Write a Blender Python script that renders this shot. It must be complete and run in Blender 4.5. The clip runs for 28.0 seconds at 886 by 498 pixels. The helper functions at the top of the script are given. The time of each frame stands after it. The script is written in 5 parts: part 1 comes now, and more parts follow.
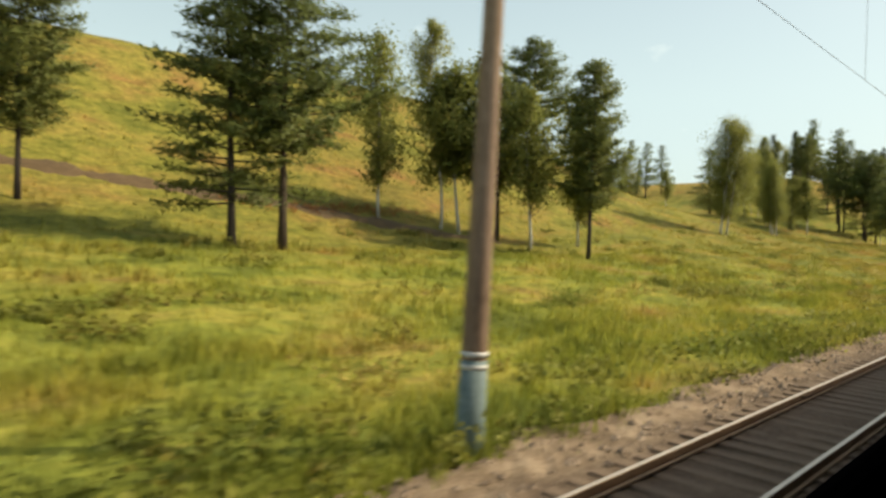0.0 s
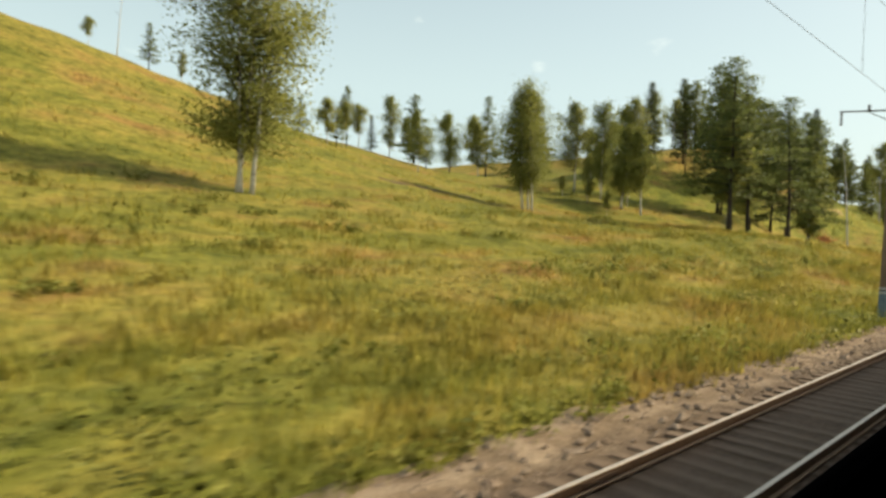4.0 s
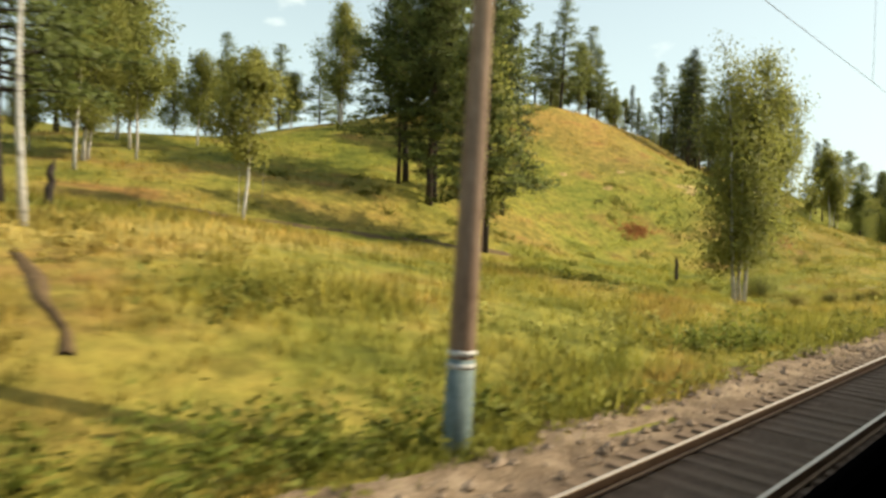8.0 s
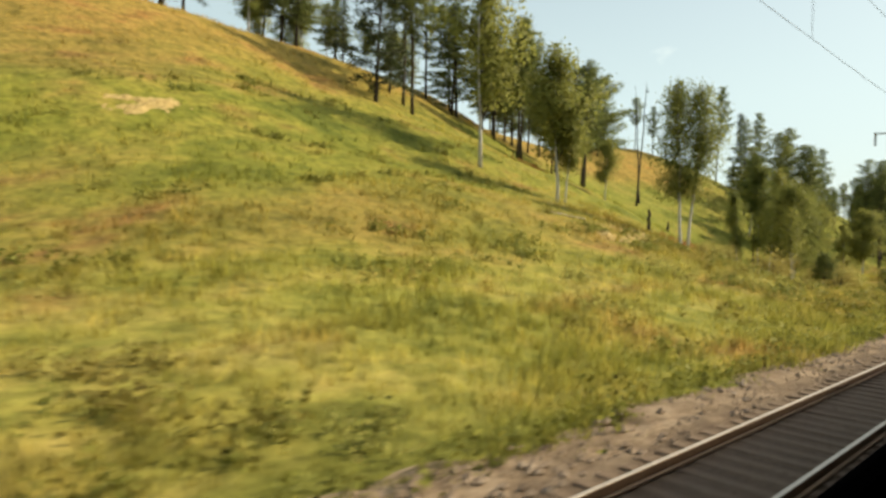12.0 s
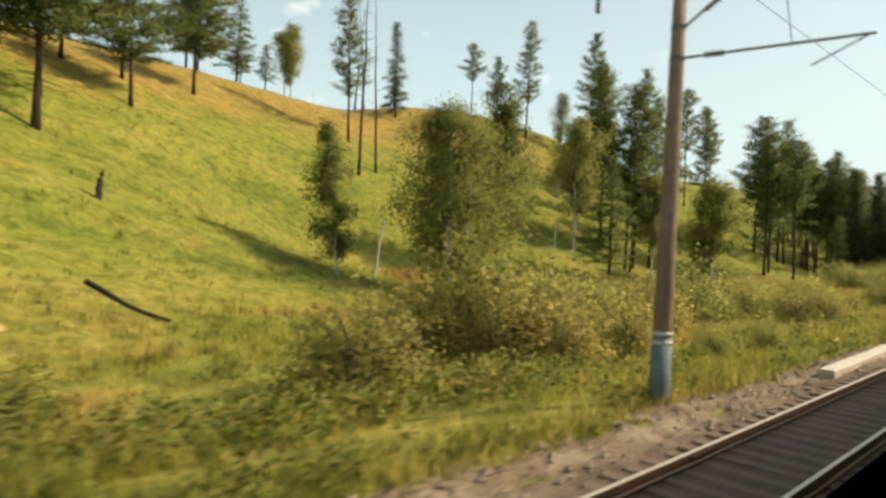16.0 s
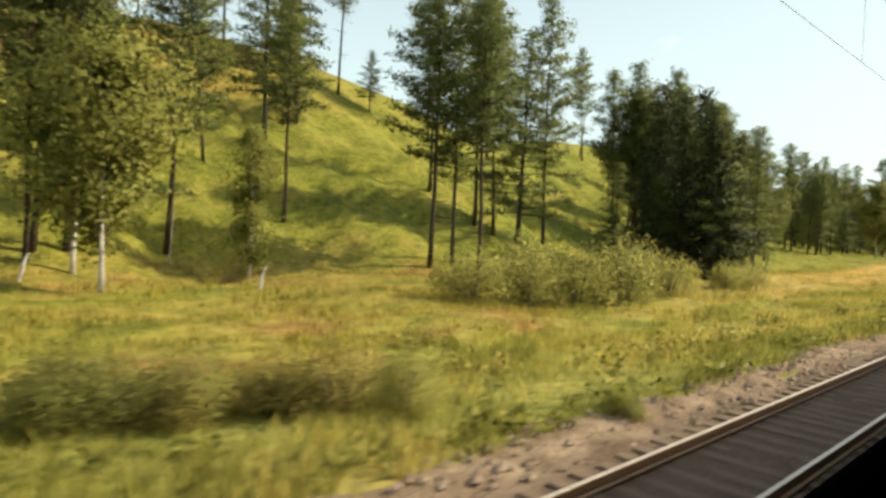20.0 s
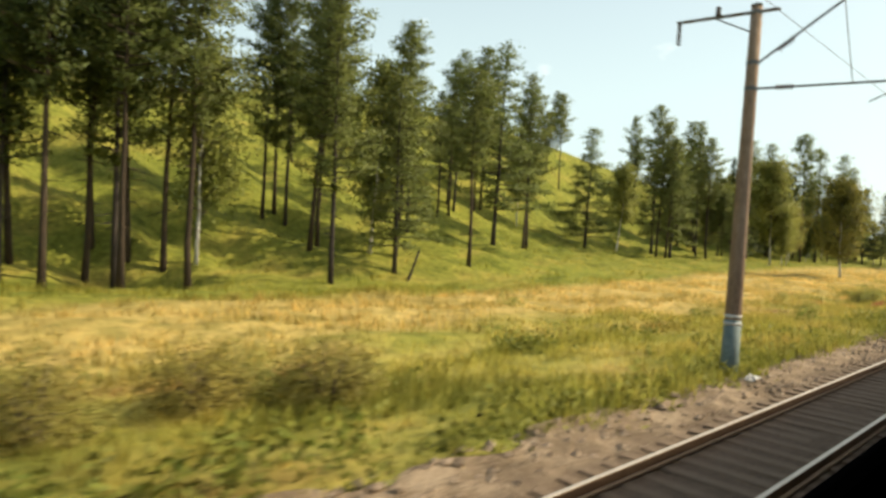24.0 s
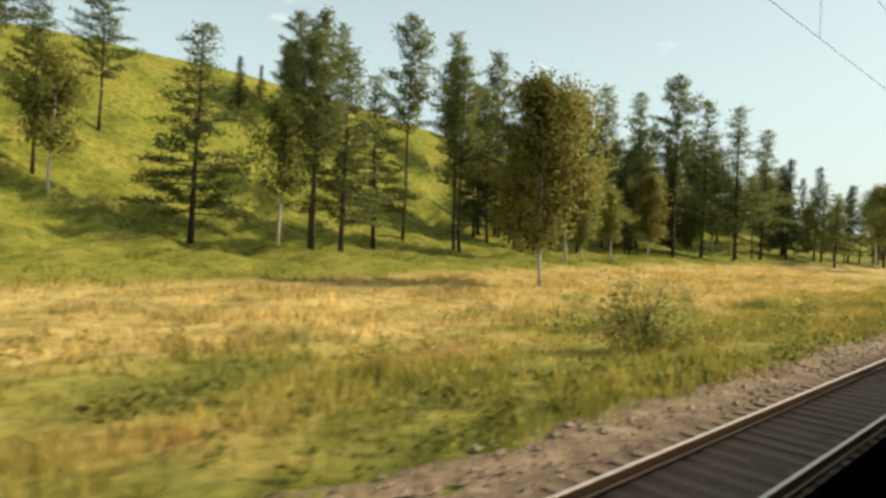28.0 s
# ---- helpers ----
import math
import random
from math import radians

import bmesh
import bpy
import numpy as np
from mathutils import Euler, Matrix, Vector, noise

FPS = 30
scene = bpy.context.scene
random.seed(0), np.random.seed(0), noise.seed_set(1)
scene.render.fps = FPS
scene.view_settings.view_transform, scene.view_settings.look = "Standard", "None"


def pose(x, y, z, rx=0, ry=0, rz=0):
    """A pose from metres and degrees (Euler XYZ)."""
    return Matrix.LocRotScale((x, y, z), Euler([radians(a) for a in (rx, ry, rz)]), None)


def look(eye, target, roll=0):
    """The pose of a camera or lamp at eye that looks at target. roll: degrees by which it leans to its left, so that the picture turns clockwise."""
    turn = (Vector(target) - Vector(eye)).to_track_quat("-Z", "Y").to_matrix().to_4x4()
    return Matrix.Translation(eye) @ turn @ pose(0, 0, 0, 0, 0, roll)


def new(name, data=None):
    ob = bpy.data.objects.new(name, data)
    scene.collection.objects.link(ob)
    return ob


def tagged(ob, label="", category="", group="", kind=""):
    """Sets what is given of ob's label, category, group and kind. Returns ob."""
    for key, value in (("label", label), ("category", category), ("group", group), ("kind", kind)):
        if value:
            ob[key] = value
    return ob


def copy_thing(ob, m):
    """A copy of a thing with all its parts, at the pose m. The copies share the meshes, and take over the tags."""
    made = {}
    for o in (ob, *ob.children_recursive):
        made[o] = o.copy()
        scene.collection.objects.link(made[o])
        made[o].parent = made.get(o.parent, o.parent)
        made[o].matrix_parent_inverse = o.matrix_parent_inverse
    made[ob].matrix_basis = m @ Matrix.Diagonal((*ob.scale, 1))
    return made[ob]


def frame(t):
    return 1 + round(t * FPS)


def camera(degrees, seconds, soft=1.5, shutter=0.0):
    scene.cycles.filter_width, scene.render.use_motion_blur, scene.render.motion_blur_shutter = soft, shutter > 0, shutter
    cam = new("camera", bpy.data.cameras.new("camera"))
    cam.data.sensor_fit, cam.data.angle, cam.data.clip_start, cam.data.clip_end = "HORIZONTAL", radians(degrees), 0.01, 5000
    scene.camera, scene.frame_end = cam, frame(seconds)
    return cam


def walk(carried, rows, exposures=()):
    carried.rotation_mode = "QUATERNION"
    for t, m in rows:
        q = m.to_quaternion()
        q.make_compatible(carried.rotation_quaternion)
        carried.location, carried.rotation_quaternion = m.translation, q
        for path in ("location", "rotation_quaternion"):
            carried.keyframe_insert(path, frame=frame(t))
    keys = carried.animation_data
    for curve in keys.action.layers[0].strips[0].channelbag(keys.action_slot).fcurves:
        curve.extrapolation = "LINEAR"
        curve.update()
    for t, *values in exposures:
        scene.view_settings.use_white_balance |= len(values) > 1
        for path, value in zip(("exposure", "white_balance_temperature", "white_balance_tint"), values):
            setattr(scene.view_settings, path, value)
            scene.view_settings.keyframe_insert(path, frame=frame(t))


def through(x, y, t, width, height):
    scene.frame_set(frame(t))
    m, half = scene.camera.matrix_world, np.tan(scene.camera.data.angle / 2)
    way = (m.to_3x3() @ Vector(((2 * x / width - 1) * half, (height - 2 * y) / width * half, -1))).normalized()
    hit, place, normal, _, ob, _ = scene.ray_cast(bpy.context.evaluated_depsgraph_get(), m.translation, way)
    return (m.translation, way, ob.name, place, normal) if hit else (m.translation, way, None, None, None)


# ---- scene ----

# ---- picture and light levels ----
SOFT, SHUT = 2.9, .22
EXPO = ((0.0, .54, 7500, 8), (4.0, .54, 7500, 8), (8.0, .72, 7500, 8), (10.0, .56, 7500, 8), (12.0, .56, 7500, 8), (15.0, .54, 7500, 8), (18.0, .72, 7500, 8), (20.5, .78, 7500, 8), (24.0, .74, 7500, 8), (26.0, .53, 7500, 8), (28.0, .50, 7500, 8))
SKY_POWER, SUN_POWER = .105, 3.3

# ---- camera: rides along the track at x, 3 m above the rail head ----
EYE = 3.0
RIDE = (  # seconds, x, yaw, pitch, roll
    (0.0, 0.00, -43.10, -0.63, -1.57),
    (1.0, 20.67, -42.80, -1.02, -1.70),
    (2.0, 41.43, -42.98, -1.44, -1.82),
    (3.0, 62.22, -43.20, -1.41, -1.94),
    (4.0, 82.96, -43.22, -1.33, -2.06),
    (5.0, 103.70, -43.17, -1.64, -2.16),
    (6.0, 124.44, -43.08, -1.75, -2.20),
    (7.0, 145.15, -43.11, -1.37, -2.14),
    (8.0, 165.70, -42.98, -0.93, -1.88),
    (9.0, 186.31, -42.99, -0.47, -1.62),
    (10.0, 206.84, -42.77, -0.39, -1.54),
    (11.0, 227.41, -42.68, -0.28, -1.61),
    (12.0, 248.01, -42.68, -0.43, -1.62),
    (13.0, 268.65, -42.67, -0.59, -1.63),
    (14.0, 289.38, -42.52, -0.42, -1.75),
    (15.0, 310.05, -42.68, -0.28, -1.85),
    (16.0, 330.38, -42.53, -0.18, -1.88),
    (17.0, 350.46, -42.29, -0.44, -1.81),
    (18.0, 370.90, -42.60, -0.81, -1.82),
    (19.0, 391.44, -42.60, -1.13, -1.96),
    (20.0, 411.93, -42.48, -1.46, -2.24),
    (21.0, 432.62, -42.54, -1.30, -2.53),
    (22.0, 453.33, -42.82, -1.16, -2.69),
    (23.0, 473.88, -42.89, -1.08, -2.85),
    (24.0, 494.05, -42.95, -1.20, -2.96),
    (25.0, 513.65, -42.88, -1.18, -2.90),
    (26.0, 532.78, -42.96, -1.22, -2.88),
    (27.0, 551.69, -43.02, -1.17, -2.71),
    (28.0, 570.38, -42.75, -1.16, -2.41),
)
cam = camera(70.95, 28.0, soft=SOFT, shutter=SHUT)
walk(cam, [(t, pose(x, 0.0, EYE, 90 + pitch, roll, yaw)) for t, x, yaw, pitch, roll in RIDE], exposures=EXPO)

# ---- sky and sun ----
SUN_AZ, SUN_EL = -35.0, 40.0   # degrees from the line of the track (towards the train's side), and above the horizon
sun_way = Vector((math.cos(radians(SUN_AZ)) * math.cos(radians(SUN_EL)), math.sin(radians(SUN_AZ)) * math.cos(radians(SUN_EL)), math.sin(radians(SUN_EL))))
world = bpy.data.worlds.new("sky")
scene.world = world
world.use_nodes = True
wt = world.node_tree
wt.nodes.clear()
w_out = wt.nodes.new("ShaderNodeOutputWorld")
w_bg = wt.nodes.new("ShaderNodeBackground")
w_sky = wt.nodes.new("ShaderNodeTexSky")
w_sky.sky_type = "NISHITA"
w_sky.sun_disc = False
w_sky.sun_elevation = radians(SUN_EL)
w_sky.sun_rotation = radians(90 - SUN_AZ)
w_sky.air_density, w_sky.dust_density, w_sky.ozone_density = 1.0, 2.5, 1.0
# thin bright clouds, low over the hills
w_geo = wt.nodes.new("ShaderNodeTexCoord")
w_map = wt.nodes.new("ShaderNodeMapping")
w_map.inputs["Scale"].default_value = (3.0, 3.0, 7.0)
w_noise = wt.nodes.new("ShaderNodeTexNoise")
w_noise.inputs["Scale"].default_value, w_noise.inputs["Detail"].default_value = 2.6, 4.0
w_ramp = wt.nodes.new("ShaderNodeValToRGB")
w_ramp.color_ramp.elements[0].position, w_ramp.color_ramp.elements[1].position = .66, .82
w_mix = wt.nodes.new("ShaderNodeMix")
w_mix.data_type = "RGBA"
w_mix.inputs["B"].default_value = (9.0, 9.2, 9.3, 1)
wt.links.new(w_geo.outputs["Generated"], w_map.inputs["Vector"])
wt.links.new(w_map.outputs["Vector"], w_noise.inputs["Vector"])
wt.links.new(w_noise.outputs["Fac"], w_ramp.inputs["Fac"])
wt.links.new(w_ramp.outputs["Color"], w_mix.inputs["Factor"])
wt.links.new(w_sky.outputs["Color"], w_mix.inputs["A"])
w_haze = wt.nodes.new("ShaderNodeMix")
w_haze.data_type = "RGBA"
w_haze.inputs["Factor"].default_value, w_haze.inputs["B"].default_value = .68, (5.0, 6.6, 7.2, 1)
# the haze thins out overhead
w_sep = wt.nodes.new("ShaderNodeSeparateXYZ")
w_thin = wt.nodes.new("ShaderNodeMapRange")
w_thin.inputs["From Min"].default_value, w_thin.inputs["From Max"].default_value = .22, .7
w_thin.inputs["To Min"].default_value, w_thin.inputs["To Max"].default_value = .70, .12
wt.links.new(w_geo.outputs["Generated"], w_sep.inputs["Vector"])
wt.links.new(w_sep.outputs["Z"], w_thin.inputs["Value"])
wt.links.new(w_thin.outputs["Result"], w_haze.inputs["Factor"])
wt.links.new(w_mix.outputs["Result"], w_haze.inputs["A"])
wt.links.new(w_haze.outputs["Result"], w_bg.inputs["Color"])
w_bg.inputs["Strength"].default_value = SKY_POWER
wt.links.new(w_bg.outputs["Background"], w_out.inputs["Surface"])
sun = new("sun", bpy.data.lights.new("sun", "SUN"))
sun.data.energy, sun.data.angle, sun.data.color = SUN_POWER, radians(.6), (1.0, .915, .77)
sun.matrix_world = look((0, 0, 60), Vector((0, 0, 60)) - sun_way)


# ---- materials ----
def surface(name, rough=.9, metal=0.0, spec=.3):
    m = bpy.data.materials.new(name)
    m.use_nodes = True
    b = m.node_tree.nodes["Principled BSDF"]
    b.inputs["Roughness"].default_value, b.inputs["Metallic"].default_value = rough, metal
    b.inputs["Specular IOR Level"].default_value = spec
    return m, m.node_tree, b


def node(tree, kind, **inputs):
    n = tree.nodes.new("ShaderNode" + kind)
    for key, value in inputs.items():
        n.inputs[key].default_value = value
    return n


def ramp(tree, source, stops):
    r = tree.nodes.new("ShaderNodeValToRGB")
    e = r.color_ramp.elements
    while len(e) < len(stops):
        e.new(.5)
    for k, (at, colour) in enumerate(stops):
        e[k].position, e[k].color = at, (*colour, 1)
    tree.links.new(source, r.inputs["Fac"])
    return r.outputs["Color"]


def place(tree, scale=(1, 1, 1)):
    g, mp = tree.nodes.new("ShaderNodeTexCoord"), tree.nodes.new("ShaderNodeMapping")
    mp.inputs["Scale"].default_value = scale
    tree.links.new(g.outputs["Object"], mp.inputs["Vector"])
    return mp.outputs["Vector"]


def speckle(tree, vector, scale, detail=4.0, rough=.6):
    n = node(tree, "TexNoise", Scale=scale, Detail=detail, Roughness=rough)
    tree.links.new(vector, n.inputs["Vector"])
    return n.outputs["Fac"]


def blend(tree, fac, a, b, mode="MIX"):
    n = tree.nodes.new("ShaderNodeMix")
    n.data_type, n.blend_type = "RGBA", mode
    for socket, value in ((n.inputs["Factor"], fac), (n.inputs["A"], a), (n.inputs["B"], b)):
        if isinstance(value, (int, float)):
            socket.default_value = value
        elif isinstance(value, tuple):
            socket.default_value = (*value, 1)
        else:
            tree.links.new(value, socket)
    return n.outputs["Result"]


def relief(tree, bsdf, height, strength=.4, distance=.02):
    n = node(tree, "Bump", Strength=strength, Distance=distance)
    tree.links.new(height, n.inputs["Height"])
    tree.links.new(n.outputs["Normal"], bsdf.inputs["Normal"])


def mottled(name, stops, scale, rough=.9, metal=0.0, bump=.3, distance=.01, stretch=(1, 1, 1), spec=.3, fine=8.0):
    """A surface of several tones in patches, with finer grain over them."""
    m, tree, b = surface(name, rough, metal, spec)
    v = place(tree, stretch)
    big, small = speckle(tree, v, scale), speckle(tree, v, scale * fine, 6.0)
    tone = blend(tree, .55, ramp(tree, big, stops), ramp(tree, small, stops))
    tree.links.new(tone, b.inputs["Base Color"])
    relief(tree, b, small, bump, distance)
    return m


def foliage(name, tones, through=.25, rough=.6):
    """Leaves: every leaf has its own tone, each plant a shade of its own, light comes through."""
    m, tree, b = surface(name, rough, 0, .25)
    isl, obj = tree.nodes.new("ShaderNodeNewGeometry"), tree.nodes.new("ShaderNodeObjectInfo")
    mean = [sum(c[i] for c in tones) / len(tones) for i in range(3)]
    tone = ramp(tree, isl.outputs["Random Per Island"], [((k + .5) / len(tones), tuple(.45 * c[i] + .55 * mean[i] for i in range(3))) for k, c in enumerate(tones)])
    shade = ramp(tree, obj.outputs["Random"], [(0, (.82, .86, .8)), (1, (1.15, 1.1, 1.0))])
    tone = blend(tree, 1.0, tone, shade, "MULTIPLY")
    tree.links.new(tone, b.inputs["Base Color"])
    tr = tree.nodes.new("ShaderNodeBsdfTranslucent")
    tree.links.new(tone, tr.inputs["Color"])
    mix = tree.nodes.new("ShaderNodeMixShader")
    mix.inputs["Fac"].default_value = through
    tree.links.new(b.outputs["BSDF"], mix.inputs[1])
    tree.links.new(tr.outputs["BSDF"], mix.inputs[2])
    tree.links.new(mix.outputs["Shader"], tree.nodes["Material Output"].inputs["Surface"])
    return m


def meadow_tones(tree):
    """Late-summer meadow: green, olive, straw and rust in patches, more straw towards the far end of the line."""
    v = place(tree)
    sep = tree.nodes.new("ShaderNodeSeparateXYZ")
    tree.links.new(v, sep.inputs["Vector"])
    flat = place(tree, (.6, 1.0, .3))
    patch, mid, fine = speckle(tree, flat, .055, 3.0), speckle(tree, flat, .22, 5.0), speckle(tree, v, 2.2, 6.0)
    green = ramp(tree, patch, [(.34, GRASS[0]), (.46, GRASS[1]), (.54, GRASS[2]), (.64, GRASS[3])])
    tuft = ramp(tree, mid, [(.36, GRASS[4]), (.46, GRASS[1]), (.58, GRASS[2]), (.66, GRASS[5])])
    tone = blend(tree, .5, green, tuft)
    # fresher green on the slopes beyond the cutting, dry rusty grass along the crest
    up = tree.nodes.new("ShaderNodeMath")
    up.operation = "MULTIPLY_ADD"
    up.inputs[1].default_value = 10.0
    tree.links.new(patch, up.inputs[0])
    tree.links.new(sep.outputs["Z"], up.inputs[2])

    def step(source, a, b):
        n = node(tree, "MapRange", **{"From Min": a, "From Max": b})
        tree.links.new(source, n.inputs["Value"])
        return n.outputs[0]

    def times(a, b):
        n = tree.nodes.new("ShaderNodeMath")
        n.operation = "MULTIPLY"
        tree.links.new(a, n.inputs[0])
        if isinstance(b, float):
            n.inputs[1].default_value = b
        else:
            tree.links.new(b, n.inputs[1])
        return n.outputs[0]

    early = times(step(sep.outputs["X"], 210.0, 175.0), .3)
    tone = blend(tree, early, tone, ramp(tree, mid, [(.3, (.115, .105, .026)), (.5, (.20, .15, .046)), (.68, (.25, .135, .05))]))
    start = times(times(step(sep.outputs["X"], 95.0, 65.0), step(sep.outputs["Y"], 46.0, 26.0)), .6)
    tone = blend(tree, start, tone, ramp(tree, mid, [(.32, (.10, .125, .026)), (.46, (.21, .235, .042)), (.58, (.30, .275, .058)), (.68, (.24, .16, .055))]))
    last = times(times(step(sep.outputs["X"], 515.0, 540.0), step(sep.outputs["Y"], 22.0, 18.0)), .75)
    tone = blend(tree, last, tone, ramp(tree, mid, [(.32, (.10, .105, .028)), (.44, (.22, .175, .052)), (.54, (.34, .235, .08)), (.68, (.29, .165, .066))]))
    gold = times(times(times(step(sep.outputs["X"], 278.0, 292.0), step(sep.outputs["X"], 338.0, 320.0)), step(sep.outputs["Y"], 30.0, 21.0)), .55)
    tone = blend(tree, gold, tone, ramp(tree, mid, [(.32, (.15, .13, .035)), (.5, (.31, .235, .07)), (.68, (.36, .19, .07))]))
    # a mown straw strip that climbs away from the line
    bend = node(tree, "MapRange", **{"From Min": 172.0, "From Max": 206.0, "To Min": 0.0, "To Max": 16.0})
    tree.links.new(sep.outputs["X"], bend.inputs["Value"])
    strip = tree.nodes.new("ShaderNodeMath")
    strip.operation = "SUBTRACT"
    tree.links.new(sep.outputs["Y"], strip.inputs[0])
    tree.links.new(bend.outputs[0], strip.inputs[1])
    mown = times(times(times(step(sep.outputs["X"], 150.0, 162.0), step(sep.outputs["X"], 210.0, 185.0)), times(step(strip.outputs[0], 17.5, 20.0), step(strip.outputs[0], 27.0, 23.5))), .8)
    tone = blend(tree, mown, tone, ramp(tree, mid, [(.35, (.32, .235, .085)), (.55, (.46, .34, .13)), (.7, (.36, .20, .08))]))
    slope = times(times(step(sep.outputs["X"], 300.0, 335.0), step(up.outputs[0], 5.0, 8.0)), .7)
    fresh = ramp(tree, mid, [(.3, (.125, .138, .026)), (.5, (.20, .202, .041)), (.7, (.28, .245, .06))])
    tone = blend(tree, slope, tone, fresh)
    crest = times(times(step(up.outputs[0], 24.0, 30.0), step(sep.outputs["X"], 520.0, 440.0)), times(step(sep.outputs["X"], 60.0, 380.0), .7))
    tone = blend(tree, crest, tone, ramp(tree, mid, [(.35, (.30, .185, .06)), (.6, (.40, .225, .075)), (.7, (.34, .15, .05))]))
    verge = times(times(step(sep.outputs["X"], 168.0, 198.0), step(sep.outputs["Y"], 24.0, 15.0)), .5)
    tone = blend(tree, verge, tone, ramp(tree, mid, [(.32, (.17, .165, .04)), (.47, (.32, .285, .08)), (.58, (.40, .325, .115)), (.68, (.29, .17, .065))]))
    lush = times(times(times(step(sep.outputs["X"], 372.0, 400.0), step(sep.outputs["X"], 500.0, 465.0)), step(sep.outputs["Y"], 17.0, 11.0)), .55)
    tone = blend(tree, lush, tone, ramp(tree, mid, [(.32, (.25, .225, .065)), (.5, (.385, .325, .115)), (.68, (.46, .37, .15))]))
    # green pasture on the flat valley floor beyond the cutting, with a band of straw along its near edge
    wob = tree.nodes.new("ShaderNodeMath")
    wob.operation = "MULTIPLY_ADD"
    wob.inputs[1].default_value = 9.0
    tree.links.new(mid, wob.inputs[0])
    tree.links.new(sep.outputs["Y"], wob.inputs[2])
    drift = node(tree, "MapRange", **{"From Min": 510.0, "From Max": 650.0, "To Min": 0.0, "To Max": 18.0})
    tree.links.new(sep.outputs["X"], drift.inputs["Value"])
    back = tree.nodes.new("ShaderNodeMath")
    back.operation = "SUBTRACT"
    tree.links.new(wob.outputs[0], back.inputs[0])
    tree.links.new(drift.outputs[0], back.inputs[1])
    far = step(sep.outputs["X"], 440.0, 475.0)
    tone = blend(tree, times(times(far, step(back.outputs[0], 31.0, 35.0)), .65), tone, fresh)
    rise = node(tree, "MapRange", **{"From Min": 470.0, "From Max": 540.0, "To Min": .62, "To Max": .92})
    tree.links.new(sep.outputs["X"], rise.inputs["Value"])
    band = times(times(far, rise.outputs[0]), times(step(wob.outputs[0], 22.0, 25.5), step(back.outputs[0], 36.0, 32.5)))
    tone = blend(tree, band, tone, ramp(tree, mid, [(.35, STRAW[0]), (.55, STRAW[1]), (.7, STRAW[2])]))
    # greener growth in the strip beside the ballast
    edge = times(step(wob.outputs[0], 14.8, 11.5), .45)
    tone = blend(tree, edge, tone, ramp(tree, mid, [(.34, (.085, .105, .024)), (.5, (.15, .165, .036)), (.66, (.23, .205, .055))]))
    # clumps of herbs and seed heads, about a metre across
    clump = ramp(tree, speckle(tree, v, .85, 3.0), [(.34, (.66, .73, .58)), (.5, (1.0, 1.05, .92)), (.66, (1.22, 1.21, 1.08))])
    return blend(tree, 1.0, tone, clump, "MULTIPLY"), fine


GRASS = ((.145, .155, .032), (.215, .205, .042), (.285, .228, .060), (.275, .170, .062), (.085, .098, .024), (.235, .120, .050))
STRAW = ((.36, .255, .10), (.50, .35, .15), (.58, .42, .195))


def meadow(name):
    m, tree, b = surface(name, .95, 0, .1)
    tone, fine = meadow_tones(tree)
    dark = ramp(tree, fine, [(.25, (.60, .60, .57)), (.6, (1.09, 1.09, 1.03))])
    tree.links.new(blend(tree, 1.0, tone, dark, "MULTIPLY"), b.inputs["Base Color"])
    relief(tree, b, fine, .9, .12)
    return m


def grass_blades(name):
    m, tree, b = surface(name, .8, 0, .2)
    tone, fine = meadow_tones(tree)
    isl = tree.nodes.new("ShaderNodeNewGeometry")
    var = ramp(tree, isl.outputs["Random Per Island"], [(0, (1.2, 1.3, 1.08)), (.5, (1.62, 1.6, 1.42)), (1, (2.08, 1.94, 1.74))])
    tone = blend(tree, 1.0, tone, var, "MULTIPLY")
    tree.links.new(tone, b.inputs["Base Color"])
    tr = tree.nodes.new("ShaderNodeBsdfTranslucent")
    tree.links.new(tone, tr.inputs["Color"])
    mix = tree.nodes.new("ShaderNodeMixShader")
    mix.inputs["Fac"].default_value = .42
    tree.links.new(b.outputs["BSDF"], mix.inputs[1])
    tree.links.new(tr.outputs["BSDF"], mix.inputs[2])
    tree.links.new(mix.outputs["Shader"], tree.nodes["Material Output"].inputs["Surface"])
    return m


M_MEADOW = meadow("meadow")
M_BLADES = grass_blades("grass_blades")


